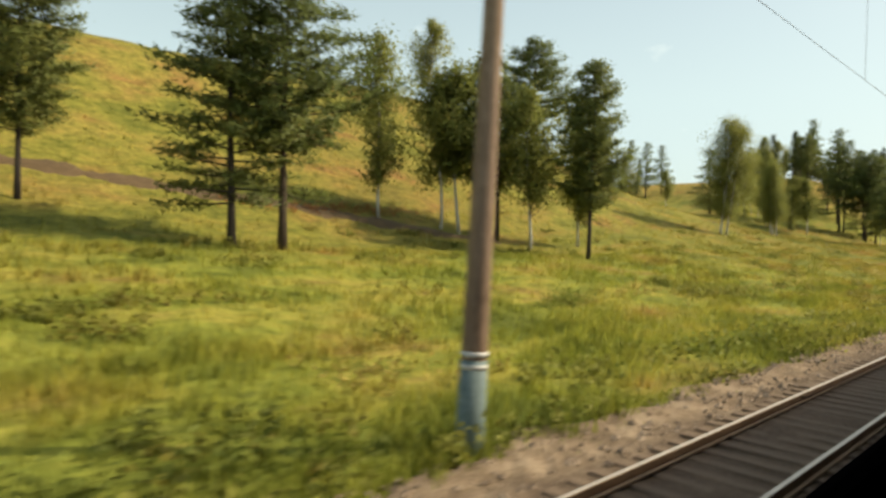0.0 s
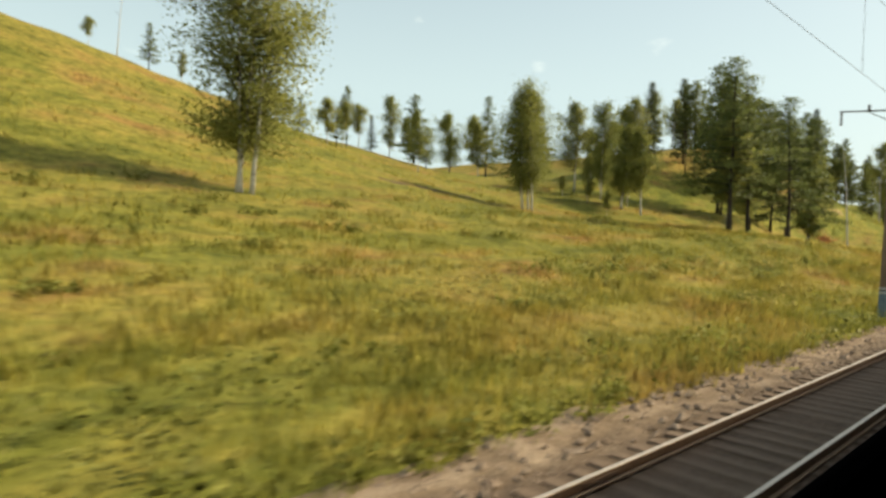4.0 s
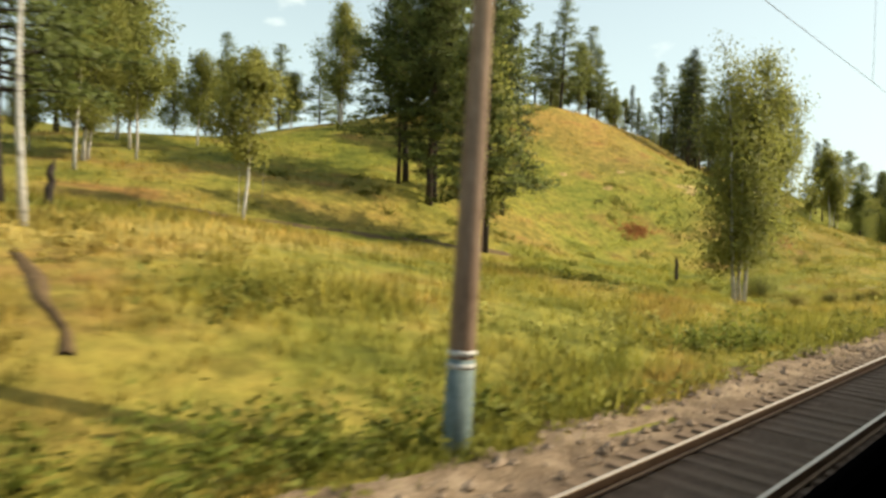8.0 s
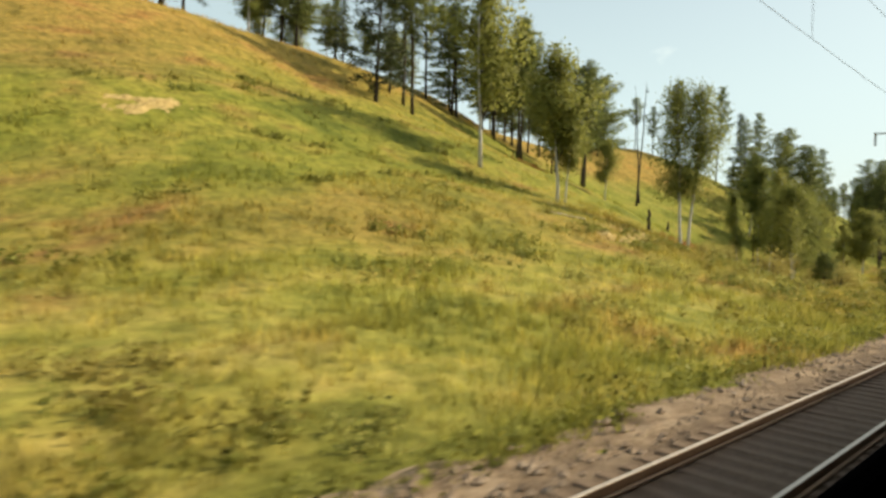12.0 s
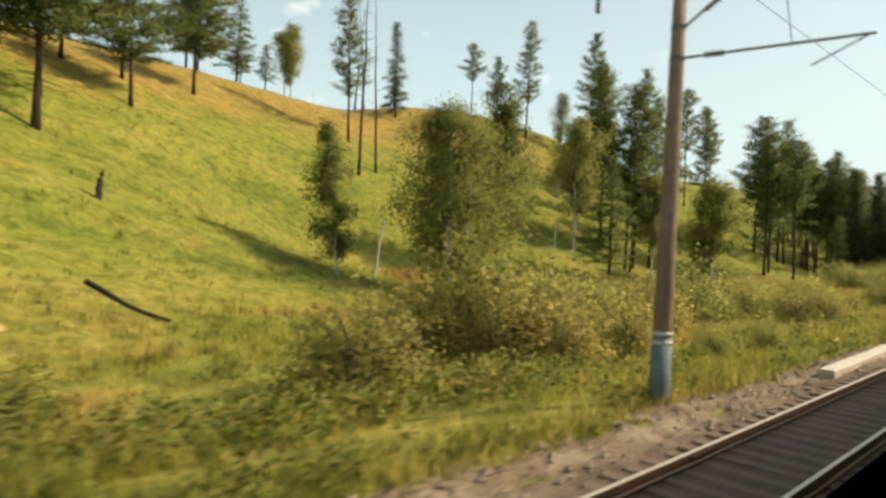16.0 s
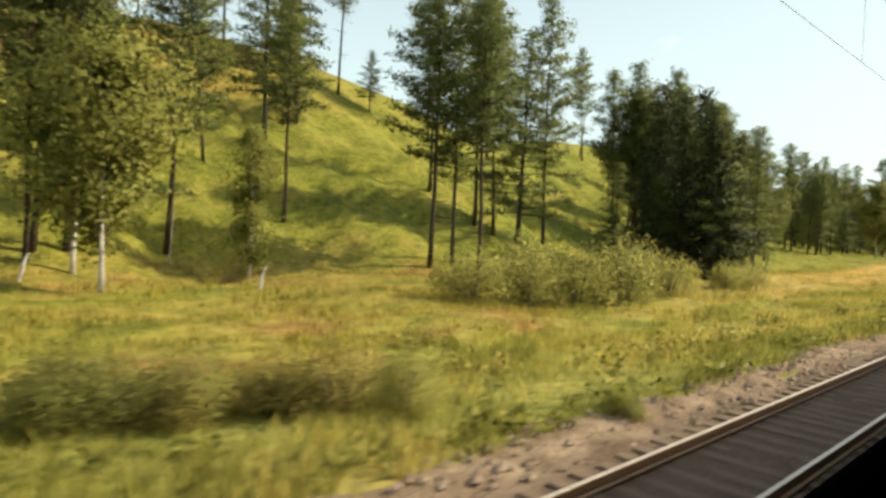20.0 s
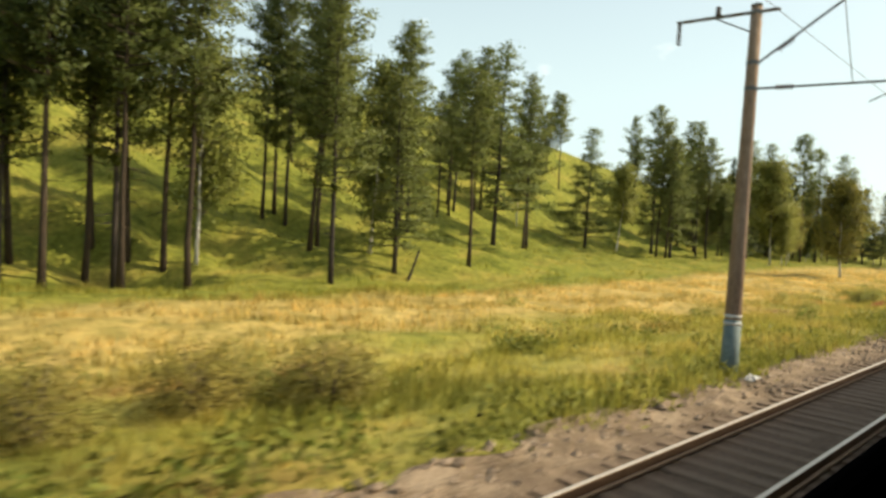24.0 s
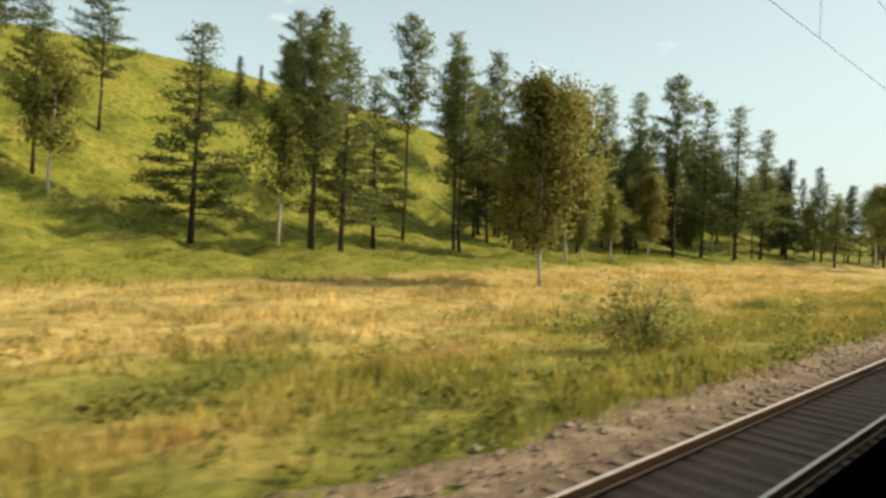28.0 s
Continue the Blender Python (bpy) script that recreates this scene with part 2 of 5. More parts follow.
def track_bed(name):
    """Crushed stone, pale and dusty on the shoulder, darker brown between the rails."""
    m, tree, b = surface(name, .95, 0, .15)
    v = place(tree)
    sep = tree.nodes.new("ShaderNodeSeparateXYZ")
    tree.links.new(v, sep.inputs["Vector"])
    big, small = speckle(tree, v, 1.3), speckle(tree, v, 14.0, 6.0)
    pale = blend(tree, .5, ramp(tree, big, [(.36, (.125, .088, .052)), (.5, (.25, .18, .115)), (.62, (.45, .345, .235))]), ramp(tree, small, [(.3, (.10, .070, .042)), (.5, (.25, .18, .115)), (.7, (.46, .355, .245))]))
    dark = blend(tree, .5, ramp(tree, big, [(.3, (.105, .075, .050)), (.7, (.195, .140, .096))]), ramp(tree, small, [(.3, (.080, .056, .037)), (.7, (.235, .168, .115))]))
    wob = tree.nodes.new("ShaderNodeMath")
    wob.operation = "MULTIPLY_ADD"
    wob.inputs[1].default_value = 1.0
    tree.links.new(big, wob.inputs[0])
    tree.links.new(sep.outputs["Y"], wob.inputs[2])
    edge = node(tree, "MapRange", **{"From Min": 5.4, "From Max": 6.15})
    tree.links.new(wob.outputs[0], edge.inputs["Value"])
    tree.links.new(blend(tree, edge.outputs[0], dark, pale), b.inputs["Base Color"])
    relief(tree, b, small, .9, .05)
    return m


M_BALLAST = track_bed("ballast_stone")
M_STONES = mottled("crushed_stone", [(.3, (.16, .115, .078)), (.5, (.32, .24, .168)), (.7, (.58, .47, .36))], 1.7, bump=.5)
M_SLEEPER = mottled("sleeper_wood", [(.3, (.125, .087, .056)), (.55, (.205, .145, .097)), (.75, (.30, .22, .152))], 4.0, stretch=(5, 1, 5), bump=.6)
M_RAIL_SIDE = mottled("rail_rust", [(.3, (.14, .085, .05)), (.6, (.22, .138, .084)), (.8, (.30, .20, .125))], 5.0, rough=.8, bump=.4)
M_RAIL_TOP = mottled("rail_polished", [(.3, (.50, .43, .35)), (.7, (.66, .58, .48))], 3.0, rough=.5, metal=.75, bump=.05)
M_RAIL_FOOT = mottled("dusty_rail_foot", [(.3, (.27, .185, .115)), (.6, (.41, .295, .19)), (.8, (.50, .375, .255))], 5.0, rough=.9, bump=.4)
M_CONCRETE = mottled("pole_concrete", [(.3, (.17, .112, .072)), (.5, (.26, .175, .115)), (.7, (.37, .265, .185))], 2.2, stretch=(1, 1, .25), bump=.35)
M_PALE_CONCRETE = mottled("grey_concrete", [(.3, (.17, .15, .12)), (.55, (.24, .21, .172)), (.75, (.33, .295, .25))], 2.2, stretch=(1, 1, .25), bump=.3)
M_TEAL = mottled("faded_teal_paint", [(.3, (.10, .15, .15)), (.55, (.175, .235, .228)), (.75, (.30, .365, .345))], 2.6, rough=.7, bump=.3)
M_WHITE = mottled("whitewash", [(.3, (.50, .50, .47)), (.6, (.68, .68, .64)), (.8, (.78, .78, .74))], 5.0, rough=.8, bump=.2)
M_TAR = mottled("tar", [(.3, (.012, .011, .010)), (.7, (.035, .03, .026))], 3.0, rough=.7)
M_STEEL = mottled("galvanised_steel", [(.3, (.10, .10, .10)), (.7, (.20, .20, .19))], 4.0, rough=.55, metal=.6, bump=.1)
M_INSULATOR = mottled("insulator_glaze", [(.3, (.05, .03, .022)), (.7, (.09, .055, .04))], 5.0, rough=.25, bump=.05)
M_WIRE = mottled("copper_wire", [(.3, (.08, .07, .06)), (.7, (.14, .12, .10))], 8.0, rough=.5, metal=.5)
# near-black: the shade on the carriage side and sill is put into the colour
M_TRAIN = mottled("carriage_shade_black", [(.3, (.0018, .0016, .0016)), (.7, (.003, .0027, .0027))], 2.0, rough=1.0, bump=.1, spec=0.0)
M_PINE_BARK = mottled("pine_bark", [(.3, (.028, .021, .014)), (.5, (.052, .037, .024)), (.72, (.10, .064, .038))], 5.0, stretch=(1, 1, .3), bump=.9, distance=.03)
M_DARK_BARK = mottled("dark_bark", [(.3, (.025, .02, .017)), (.6, (.055, .042, .034))], 6.0, stretch=(1, 1, .3), bump=.8, distance=.03)
M_GREY_WOOD = mottled("weathered_wood", [(.3, (.06, .048, .038)), (.6, (.14, .115, .095))], 6.0, stretch=(1, 1, .2), bump=.6)
M_BIRCH_BARK = mottled("birch_bark", [(.36, (.05, .045, .04)), (.44, (.50, .47, .42)), (.75, (.72, .69, .64))], 2.6, stretch=(1, 1, 1.6), bump=.3, fine=3)
M_PINE = foliage("pine_needles", [(0.126, 0.162, 0.055), (0.156, 0.195, 0.060), (0.201, 0.237, 0.072), (0.253, 0.275, 0.084)], .5)
M_SPRUCE = foliage("dark_needles", [(0.042, 0.060, 0.024), (0.053, 0.073, 0.027), (0.069, 0.088, 0.031), (0.087, 0.104, 0.036)], .35)
M_BIRCH = foliage("birch_leaves", [(0.229, 0.255, 0.068), (0.275, 0.300, 0.078), (0.332, 0.344, 0.094), (0.397, 0.390, 0.112)], .55)
M_GOLD = foliage("turning_leaves", [(0.179, 0.184, 0.044), (0.247, 0.236, 0.055), (0.315, 0.284, 0.065), (0.389, 0.326, 0.079)], .45)
M_WILLOW = foliage("willow_leaves", [(0.34, 0.345, 0.105), (0.40, 0.405, 0.125), (0.46, 0.45, 0.145), (0.52, 0.49, 0.165)], .68)
M_SCRUB = foliage("dry_scrub_leaves", [(0.40, 0.325, 0.11), (0.47, 0.385, 0.13), (0.55, 0.465, 0.15), (0.45, 0.42, 0.125)], .68)
M_WEED = foliage("weed_leaves", [(0.215, 0.235, 0.056), (0.265, 0.28, 0.066), (0.335, 0.345, 0.08), (0.42, 0.41, 0.10)], .45)
M_NETTLE = foliage("nettle_leaves", [(0.150, 0.200, 0.045), (0.200, 0.255, 0.055), (0.265, 0.315, 0.07), (0.34, 0.37, 0.085)], .48)
M_RUST = foliage("rust_red_leaves", [(.38, .15, .07), (.47, .19, .085), (.54, .24, .10), (.44, .28, .10)], .5)
M_DRY = mottled("dry_wood", [(.3, (.40, .33, .24)), (.7, (.60, .52, .40))], 4.0, bump=.3)
M_PLASTIC = mottled("white_plastic", [(.3, (.62, .63, .62)), (.7, (.78, .78, .77))], 4.0, rough=.4, bump=.05)
M_CLAY = mottled("bare_clay", [(.3, (.30, .20, .07)), (.55, (.47, .34, .13)), (.75, (.58, .45, .20))], 1.6, bump=.8, distance=.06)

# ---- the lie of the land: cross-sections of the valley side, heights over the rail head ----
YK = np.array([5.6, 8.0, 13.0, 20.0, 30.0, 42.0, 50.0, 60.0, 75.0, 90.0, 120.0, 200.0, 420.0])
SECTIONS = (
    (-100, (-0.3, -0.3, -0.2, 0.6, 1.8, 4.0, 7.0, 11.0, 19.0, 26.9, 30.0, 30.0, 24.0)),
    (0, (-0.3, -0.3, -0.2, 0.5, 1.9, 3.4, 5.9, 10.2, 19.3, 27.8, 30.6, 30.0, 24.0)),
    (40, (-0.3, -0.3, -0.2, 0.6, 1.9, 2.9, 5.6, 10.4, 19.5, 29.0, 30.6, 30.0, 24.0)),
    (80, (-0.3, -0.3, 0.0, 0.8, 2.3, 4.5, 7.1, 12.4, 19.8, 29.4, 30.1, 27.1, 22.0)),
    (120, (-0.3, -0.2, 0.4, 1.5, 3.0, 5.4, 7.2, 10.5, 15.9, 22.4, 26.7, 20.4, 18.0)),
    (160, (-0.3, -0.2, 1.5, 3.3, 4.5, 5.1, 6.2, 8.3, 11.8, 13.4, 23.0, 17.8, 15.0)),
    (200, (-0.3, -0.4, -0.1, 0.3, 1.4, 3.8, 7.6, 10.2, 14.4, 16.6, 18.2, 20.4, 18.0)),
    (212, (-0.3, -0.5, -1.1, -1.4, 0.5, 3.3, 8.2, 11.0, 17.6, 19.0, 18.5, 21.8, 18.5)),
    (235, (-0.3, -0.4, -0.3, -0.4, -0.1, 3.1, 9.0, 14.0, 23.3, 25.2, 23.5, 25.5, 20.0)),
    (265, (-0.3, -0.3, 0.4, 2.0, 5.4, 9.9, 15.0, 20.0, 29.2, 31.8, 30.6, 31.6, 22.0)),
    (295, (-0.3, -0.3, 0.2, 1.9, 5.4, 9.7, 14.3, 19.1, 28.2, 33.4, 34.9, 32.3, 22.0)),
    (320, (-0.3, -0.4, -0.9, -1.2, 1.8, 7.0, 11.4, 15.1, 24.0, 32.4, 34.6, 30.5, 22.0)),
    (345, (-0.3, -0.4, -1.2, -1.6, -1.7, 1.3, 5.5, 8.9, 17.6, 26.6, 35.4, 30.0, 22.0)),
    (370, (-0.3, -0.4, -1.2, -1.5, -1.3, -1.0, -0.4, 1.6, 11.4, 21.9, 35.3, 32.2, 24.0)),
    (405, (-0.3, -0.4, -1.2, -1.4, -1.2, -1.2, -0.1, 4.2, 11.2, 18.8, 33.5, 33.4, 24.0)),
    (435, (-0.3, -0.4, -1.2, -1.5, -1.4, -1.3, -1.0, 3.4, 10.6, 19.6, 38.3, 33.2, 24.0)),
    (465, (-0.3, -0.4, -1.1, -1.3, -0.9, -0.1, 3.2, 7.8, 13.8, 21.8, 39.0, 32.0, 24.0)),
    (500, (-0.3, -0.4, -1.0, -1.1, -0.7, -1.1, -2.0, 4.0, 11.0, 20.1, 34.6, 27.3, 24.0)),
    (530, (-0.3, -0.4, -1.0, -1.1, -1.0, -1.5, 0.7, 4.1, 10.5, 17.8, 27.4, 26.5, 24.0)),
    (560, (-0.3, -0.4, -1.0, -1.0, -0.9, -0.8, 0.4, 1.6, 6.7, 17.4, 32.2, 26.5, 22.0)),
    (600, (-0.3, -0.4, -1.0, -1.0, -0.6, -0.4, 0.3, 0.5, 3.2, 12.4, 34.0, 25.7, 22.0)),
    (640, (-0.3, -0.4, -1.0, -1.0, -0.8, -0.5, 0.2, 0.4, 2.8, 9.1, 32.7, 23.8, 20.0)),
    (720, (-0.3, -0.4, -1.0, -1.0, -0.8, -0.5, 0.0, 0.4, 3.6, 10.0, 25.1, 21.9, 18.0)),
    (900, (-0.3, -0.4, -1.0, -1.0, -0.8, -0.5, -0.3, 0.3, 4.0, 12.0, 18.1, 20.0, 16.0)),
)


def spline(f0, f1, f2, f3, u):
    return .5 * (2 * f1 + (f2 - f0) * u + (2 * f0 - 5 * f1 + 4 * f2 - f3) * u * u + (3 * f1 - f0 - 3 * f2 + f3) * u ** 3)


SX = np.array([r[0] for r in SECTIONS], float)
SZ = np.array([r[1] for r in SECTIONS], float)


def ground_z(x, y):
    """Height of the ground at arrays x, y (y from the rails towards the hill)."""
    x, y = np.asarray(x, float), np.asarray(y, float)
    i = np.interp(x, SX, np.arange(len(SX)))
    j = np.interp(y, YK, np.arange(len(YK)))
    i0, j0 = np.minimum(i.astype(int), len(SX) - 2), np.minimum(j.astype(int), len(YK) - 2)
    u, w = i - i0, j - j0
    ci, cj = (lambda k: np.clip(k, 0, len(SX) - 1)), (lambda k: np.clip(k, 0, len(YK) - 1))
    cols = [spline(*[SZ[ci(i0 + a), cj(j0 + b)] for a in (-1, 0, 1, 2)], u) for b in (-1, 0, 1, 2)]
    z = spline(*cols, w)
    ease = np.clip((y - 7) / 12, 0, 1)
    z = z + ease * (.09 * np.sin(x * .83 + 1.3 * np.sin(y * .41)) * np.sin(y * .71 + .6 * np.sin(x * .29)) + .22 * np.sin(x * .17 + y * .09) * np.sin(y * .13 - x * .05))
    # gullied slope and low swells of the meadow further along the line
    gully = np.clip((y - 42) / 12, 0, 1) * np.clip((110 - y) / 20, 0, 1) * np.clip((x - 398) / 22, 0, 1)
    z = z + gully * (.6 * np.sin(x * .52 + .24 * y + 1.3 * np.sin(y * .17 + x * .03)) + .2 * np.sin(x * 1.13 - .4 * y))
    swell = np.clip((y - 11) / 5, 0, 1) * np.clip((40 - y) / 8, 0, 1) * np.clip((x - 405) / 25, 0, 1)
    z = z + swell * .2 * np.sin(x * .38 + 1.1 * np.sin(y * .5)) * np.sin(y * .62 + .8 * np.sin(x * .21))
    z = np.where(y < 5.6, -.3 - .25 * np.clip(5.6 - y, 0, 1), z)
    return np.where(y > 420, SZ[-1, -1] + (z - SZ[-1, -1]) * np.exp(-(y - 420) / 300), z)


# bare tracks in the turf, and soil strips painted for bank and gully shade
TRACKS = (
    (((-12, 62.5), (8, 56.5), (27, 52.0), (37, 47.1), (48, 42.4)), 1.25, "trodden red-brown dirt path across the slope"),
    (((176, 41.6), (182, 41.2), (187.7, 40.6), (192.2, 39.6), (197, 38.4), (202.2, 37.0), (207, 35.2)), .7, "brown strip for the shaded edge of a worn bank at the foot of the hill"),
    (((168.3, 17.6), (168.4, 15.6), (168.2, 13.9), (168.3, 12.3), (168.0, 10.8)), .16, "dark narrow strip for the shade in a gully down the bank"),
    (((126, 56.8), (128.8, 56.3), (132.1, 55.7), (136.1, 56.0), (140, 55.2)), .5, "thin worn footpath high on the slope"),
)


def off_track(x, y):
    """True where no track runs."""
    free = np.ones(np.shape(x), bool)
    for stops, half, _ in TRACKS:
        for (xa, ya), (xb, yb) in zip(stops, stops[1:]):
            dx, dy = xb - xa, yb - ya
            u = np.clip(((x - xa) * dx + (y - ya) * dy) / (dx * dx + dy * dy), 0, 1)
            free &= np.hypot(x - xa - u * dx, y - ya - u * dy) > half + .4
    return free


# ---- building helpers ----
def part(name, bm, material, parent=None, label="", smooth=False):
    mesh = bpy.data.meshes.new(name)
    bm.to_mesh(mesh)
    bm.free()
    mesh.materials.append(material)
    if smooth:
        for p in mesh.polygons:
            p.use_smooth = True
    ob = new(name, mesh)
    ob.parent = parent
    if label:
        tagged(ob, label)
    return ob


def raw(name, verts, faces, material, parent=None, label=""):
    mesh = bpy.data.meshes.new(name)
    mesh.from_pydata(verts, [], faces)
    mesh.materials.append(material)
    ob = new(name, mesh)
    ob.parent = parent
    if label:
        tagged(ob, label)
    return ob


def fluffy(ob, normals):
    """Rounds off the shading of leaves and blades, as a mass of them scatters light."""
    for p in ob.data.polygons:
        p.use_smooth = True
    ob.data.normals_split_custom_set_from_vertices([tuple(n) for n in normals])
    return ob


def thing(name, at, label, category, group="", kind=""):
    ob = new(name)
    ob.location = at
    ob.empty_display_size = .2
    return tagged(ob, label, category, group, kind)


def tube(bm, path, radii, sides=8, cap=True):
    """A round tapered tube along a path of points."""
    rings = []
    for k, p in enumerate(path):
        a, b = path[max(k - 1, 0)], path[min(k + 1, len(path) - 1)]
        way = (Vector(b) - Vector(a)).normalized()
        side = way.cross(Vector((0, 0, 1)) if abs(way.z) < .9 else Vector((1, 0, 0))).normalized()
        up = side.cross(way)
        rings.append([bm.verts.new(Vector(p) + radii[k] * (math.cos(t) * side + math.sin(t) * up)) for t in [2 * math.pi * i / sides for i in range(sides)]])
    for r, q in zip(rings, rings[1:]):
        for i in range(sides):
            bm.faces.new((q[i], q[(i + 1) % sides], r[(i + 1) % sides], r[i]))
    if cap:
        bm.faces.new(rings[0])
        bm.faces.new(rings[-1][::-1])
    return bm


def block(bm, lo, hi, bevel=0.0):
    made = bmesh.ops.create_cube(bm, size=1.0, matrix=Matrix.Translation((Vector(lo) + Vector(hi)) / 2) @ Matrix.Diagonal((*(Vector(hi) - Vector(lo)), 1)))
    if bevel:
        edges = list({e for v in made["verts"] for e in v.link_edges})
        bmesh.ops.bevel(bm, geom=edges, offset=bevel, segments=1, affect="EDGES", profile=.5)
    return bm


def lathe(bm, profile, sides=12, at=(0, 0, 0), way=(0, 0, 1)):
    """A turned solid from (radius, height) steps."""
    turn = Vector((0, 0, 1)).rotation_difference(Vector(way)).to_matrix()
    rings = [[bm.verts.new(Vector(at) + turn @ Vector((r * math.cos(2 * math.pi * i / sides), r * math.sin(2 * math.pi * i / sides), h))) for i in range(sides)] for r, h in profile]
    for a, b in zip(rings, rings[1:]):
        for i in range(sides):
            bm.faces.new((a[i], a[(i + 1) % sides], b[(i + 1) % sides], b[i]))
    bm.faces.new(rings[0][::-1])
    bm.faces.new(rings[-1])
    return bm


# ---- ground: one sheet from the line to the horizon ----
gx = np.concatenate([[-3500, -2000, -1100, -700, -450, -300, -220, -160], np.arange(-120, 781, 1.25), [800, 830, 870, 920, 1000, 1150, 1400, 1900, 2600, 3500]])
gy = np.concatenate([[-3500, -1800, -900, -450, -220, -110, -55, -28, -14, -8, -4.5, 0, 4.6, 5.2], np.arange(5.6, 14, .42), np.arange(14, 32, .75), np.arange(32, 62, 1.2), np.arange(62, 126, 2.2), [130, 140, 155, 175, 200, 240, 300, 380, 480, 650, 900, 1300, 1900, 2700, 3500]])
GX, GY = np.meshgrid(gx, gy, indexing="ij")
GZ = ground_z(GX, np.maximum(GY, 4.0))
GZ = np.where(GY < 4.6, -.55, GZ)
GZ = np.where(GY < -4.6, -.55 - np.clip((-4.6 - GY) / 3, 0, 1) * .5, GZ)
fade = np.clip((np.maximum(-120 - GX, GX - 780)) / 1500, 0, 1) * (GY > 20)
GZ = GZ * (1 - fade) + fade * 6.0
nx, ny = GX.shape
idx = np.arange(nx * ny).reshape(nx, ny)
quads = np.stack([idx[:-1, :-1], idx[1:, :-1], idx[1:, 1:], idx[:-1, 1:]], -1).reshape(-1, 4)
ground = raw("ground", np.stack([GX, GY, GZ], -1).reshape(-1, 3).tolist(), quads.tolist(), M_MEADOW)
for p in ground.data.polygons:
    p.use_smooth = True
tagged(ground, "late-summer meadow hillside of green and straw-coloured grass", "ground", kind="structure")

# ---- the two tracks ----
TRACK, OWN, GAUGE = 3.565, -.535, 1.585
X0, X1 = -60.0, 760.0
bx = np.arange(X0 - 60, X1 + 120, .6)
by = np.array([-4.4, -3.2, -2.6, -1.4, -.5, .5, 1.2, 1.9, 2.4, 2.7, 3.2, 3.9, 4.4, 4.8, 5.2, 5.5, 5.75, 6.1, 6.45, 6.85])
bz = np.array([-.58, -.34, -.27, -.27, -.27, -.27, -.28, -.30, -.25, -.218, -.209, -.209, -.215, -.232, -.25, -.26, -.24, -.24, -.25, -.36])
rng = np.random.default_rng(3)
BX, BY = np.meshgrid(bx, by, indexing="ij")
BZ = np.broadcast_to(bz, BX.shape) + rng.normal(0, .012, BX.shape)
BY = BY + np.where(by > 5.3, 1, 0) * (.22 * np.sin(BX * .9) + .16 * np.sin(BX * 2.3 + 1) + rng.normal(0, .06, BX.shape))
# low heaps of spilled stone along the outer shoulder
BZ = BZ + np.where(by > 5.1, 1, 0) * np.where(by < 6.7, 1, .3) * .055 * np.sin(BX * 1.25 + 2 * np.sin(BX * .31) + BY * 2.2) * np.sin(BX * .47 + BY * 3.4)
idx = np.arange(BX.size).reshape(BX.shape)
quads = np.stack([idx[:-1, :-1], idx[1:, :-1], idx[1:, 1:], idx[:-1, 1:]], -1).reshape(-1, 4)
ballast = raw("ballast", np.stack([BX, BY, BZ], -1).reshape(-1, 3).tolist(), quads.tolist(), M_BALLAST)
ballast.data.materials[0] = M_BALLAST
tagged(ballast, "brown crushed-stone ballast bed under two railway tracks", "ballast", kind="structure")


def rail_profile():
    right = [(.075, -.18), (.075, -.168), (.012, -.15), (.010, -.05), (.037, -.038), (.037, -.008), (.028, 0)]
    return right + [(-y, z) for y, z in right[::-1]]


def rail_piece(length):
    """A rusty rail with a polished head, and the fishplate with four bolts over its joint."""
    prof, bm = rail_profile(), bmesh.new()
    a = [bm.verts.new((.004, y, z)) for y, z in prof]
    b = [bm.verts.new((length - .004, y, z)) for y, z in prof]
    n = len(prof)
    for i in range(n):
        if i == 6:
            continue
        bm.faces.new((a[i], b[i], b[(i + 1) % n], a[(i + 1) % n]))
    bm.faces.new(a), bm.faces.new(b[::-1])
    rail = part("rail", bm, M_RAIL_SIDE)
    bm = bmesh.new()
    block(bm, (.004, -.033, -.006), (length - .004, .033, .002), .0015)
    part("rail_head", bm, M_RAIL_TOP, rail, "bright steel running surface")
    for side in (-1, 1):
        bm = bmesh.new()
        block(bm, (.004, side * .046 - .030, -.166), (length - .004, side * .046 + .030, -.147), .004)
        part("rail_foot", bm, M_RAIL_FOOT, rail, "dusty tan rail foot")
        bm = bmesh.new()
        block(bm, (-.38, side * .031 - .012, -.135), (.38, side * .031 + .012, -.055), .006)
        plate = part("fishplate", bm, M_RAIL_SIDE, rail)
        for k in (-.29, -.11, .11, .29):
            bm = bmesh.new()
            lathe(bm, [(.018, 0), (.018, .02), (.01, .035)], 6, (k, side * .045, -.095), (0, side, 0))
            part("bolt", bm, M_RAIL_SIDE, plate)
    return rail


first = rail_piece(25.0)
first.location = (X0, TRACK + GAUGE / 2, 0)
tagged(first, "rusty steel rail with a polished head", "rail", "rails of the neighbouring track")
for k in range(1, 33):
    copy_thing(first, pose(X0 + 25 * k, TRACK + GAUGE / 2, 0))
for k in range(33):
    copy_thing(first, pose(X0 + 25 * k, TRACK - GAUGE / 2, 0))
for y in (OWN - GAUGE / 2, OWN + GAUGE / 2):
    for k in range(33):
        tagged(copy_thing(first, pose(X0 + 25 * k, y, 0)), group="rails under the train")

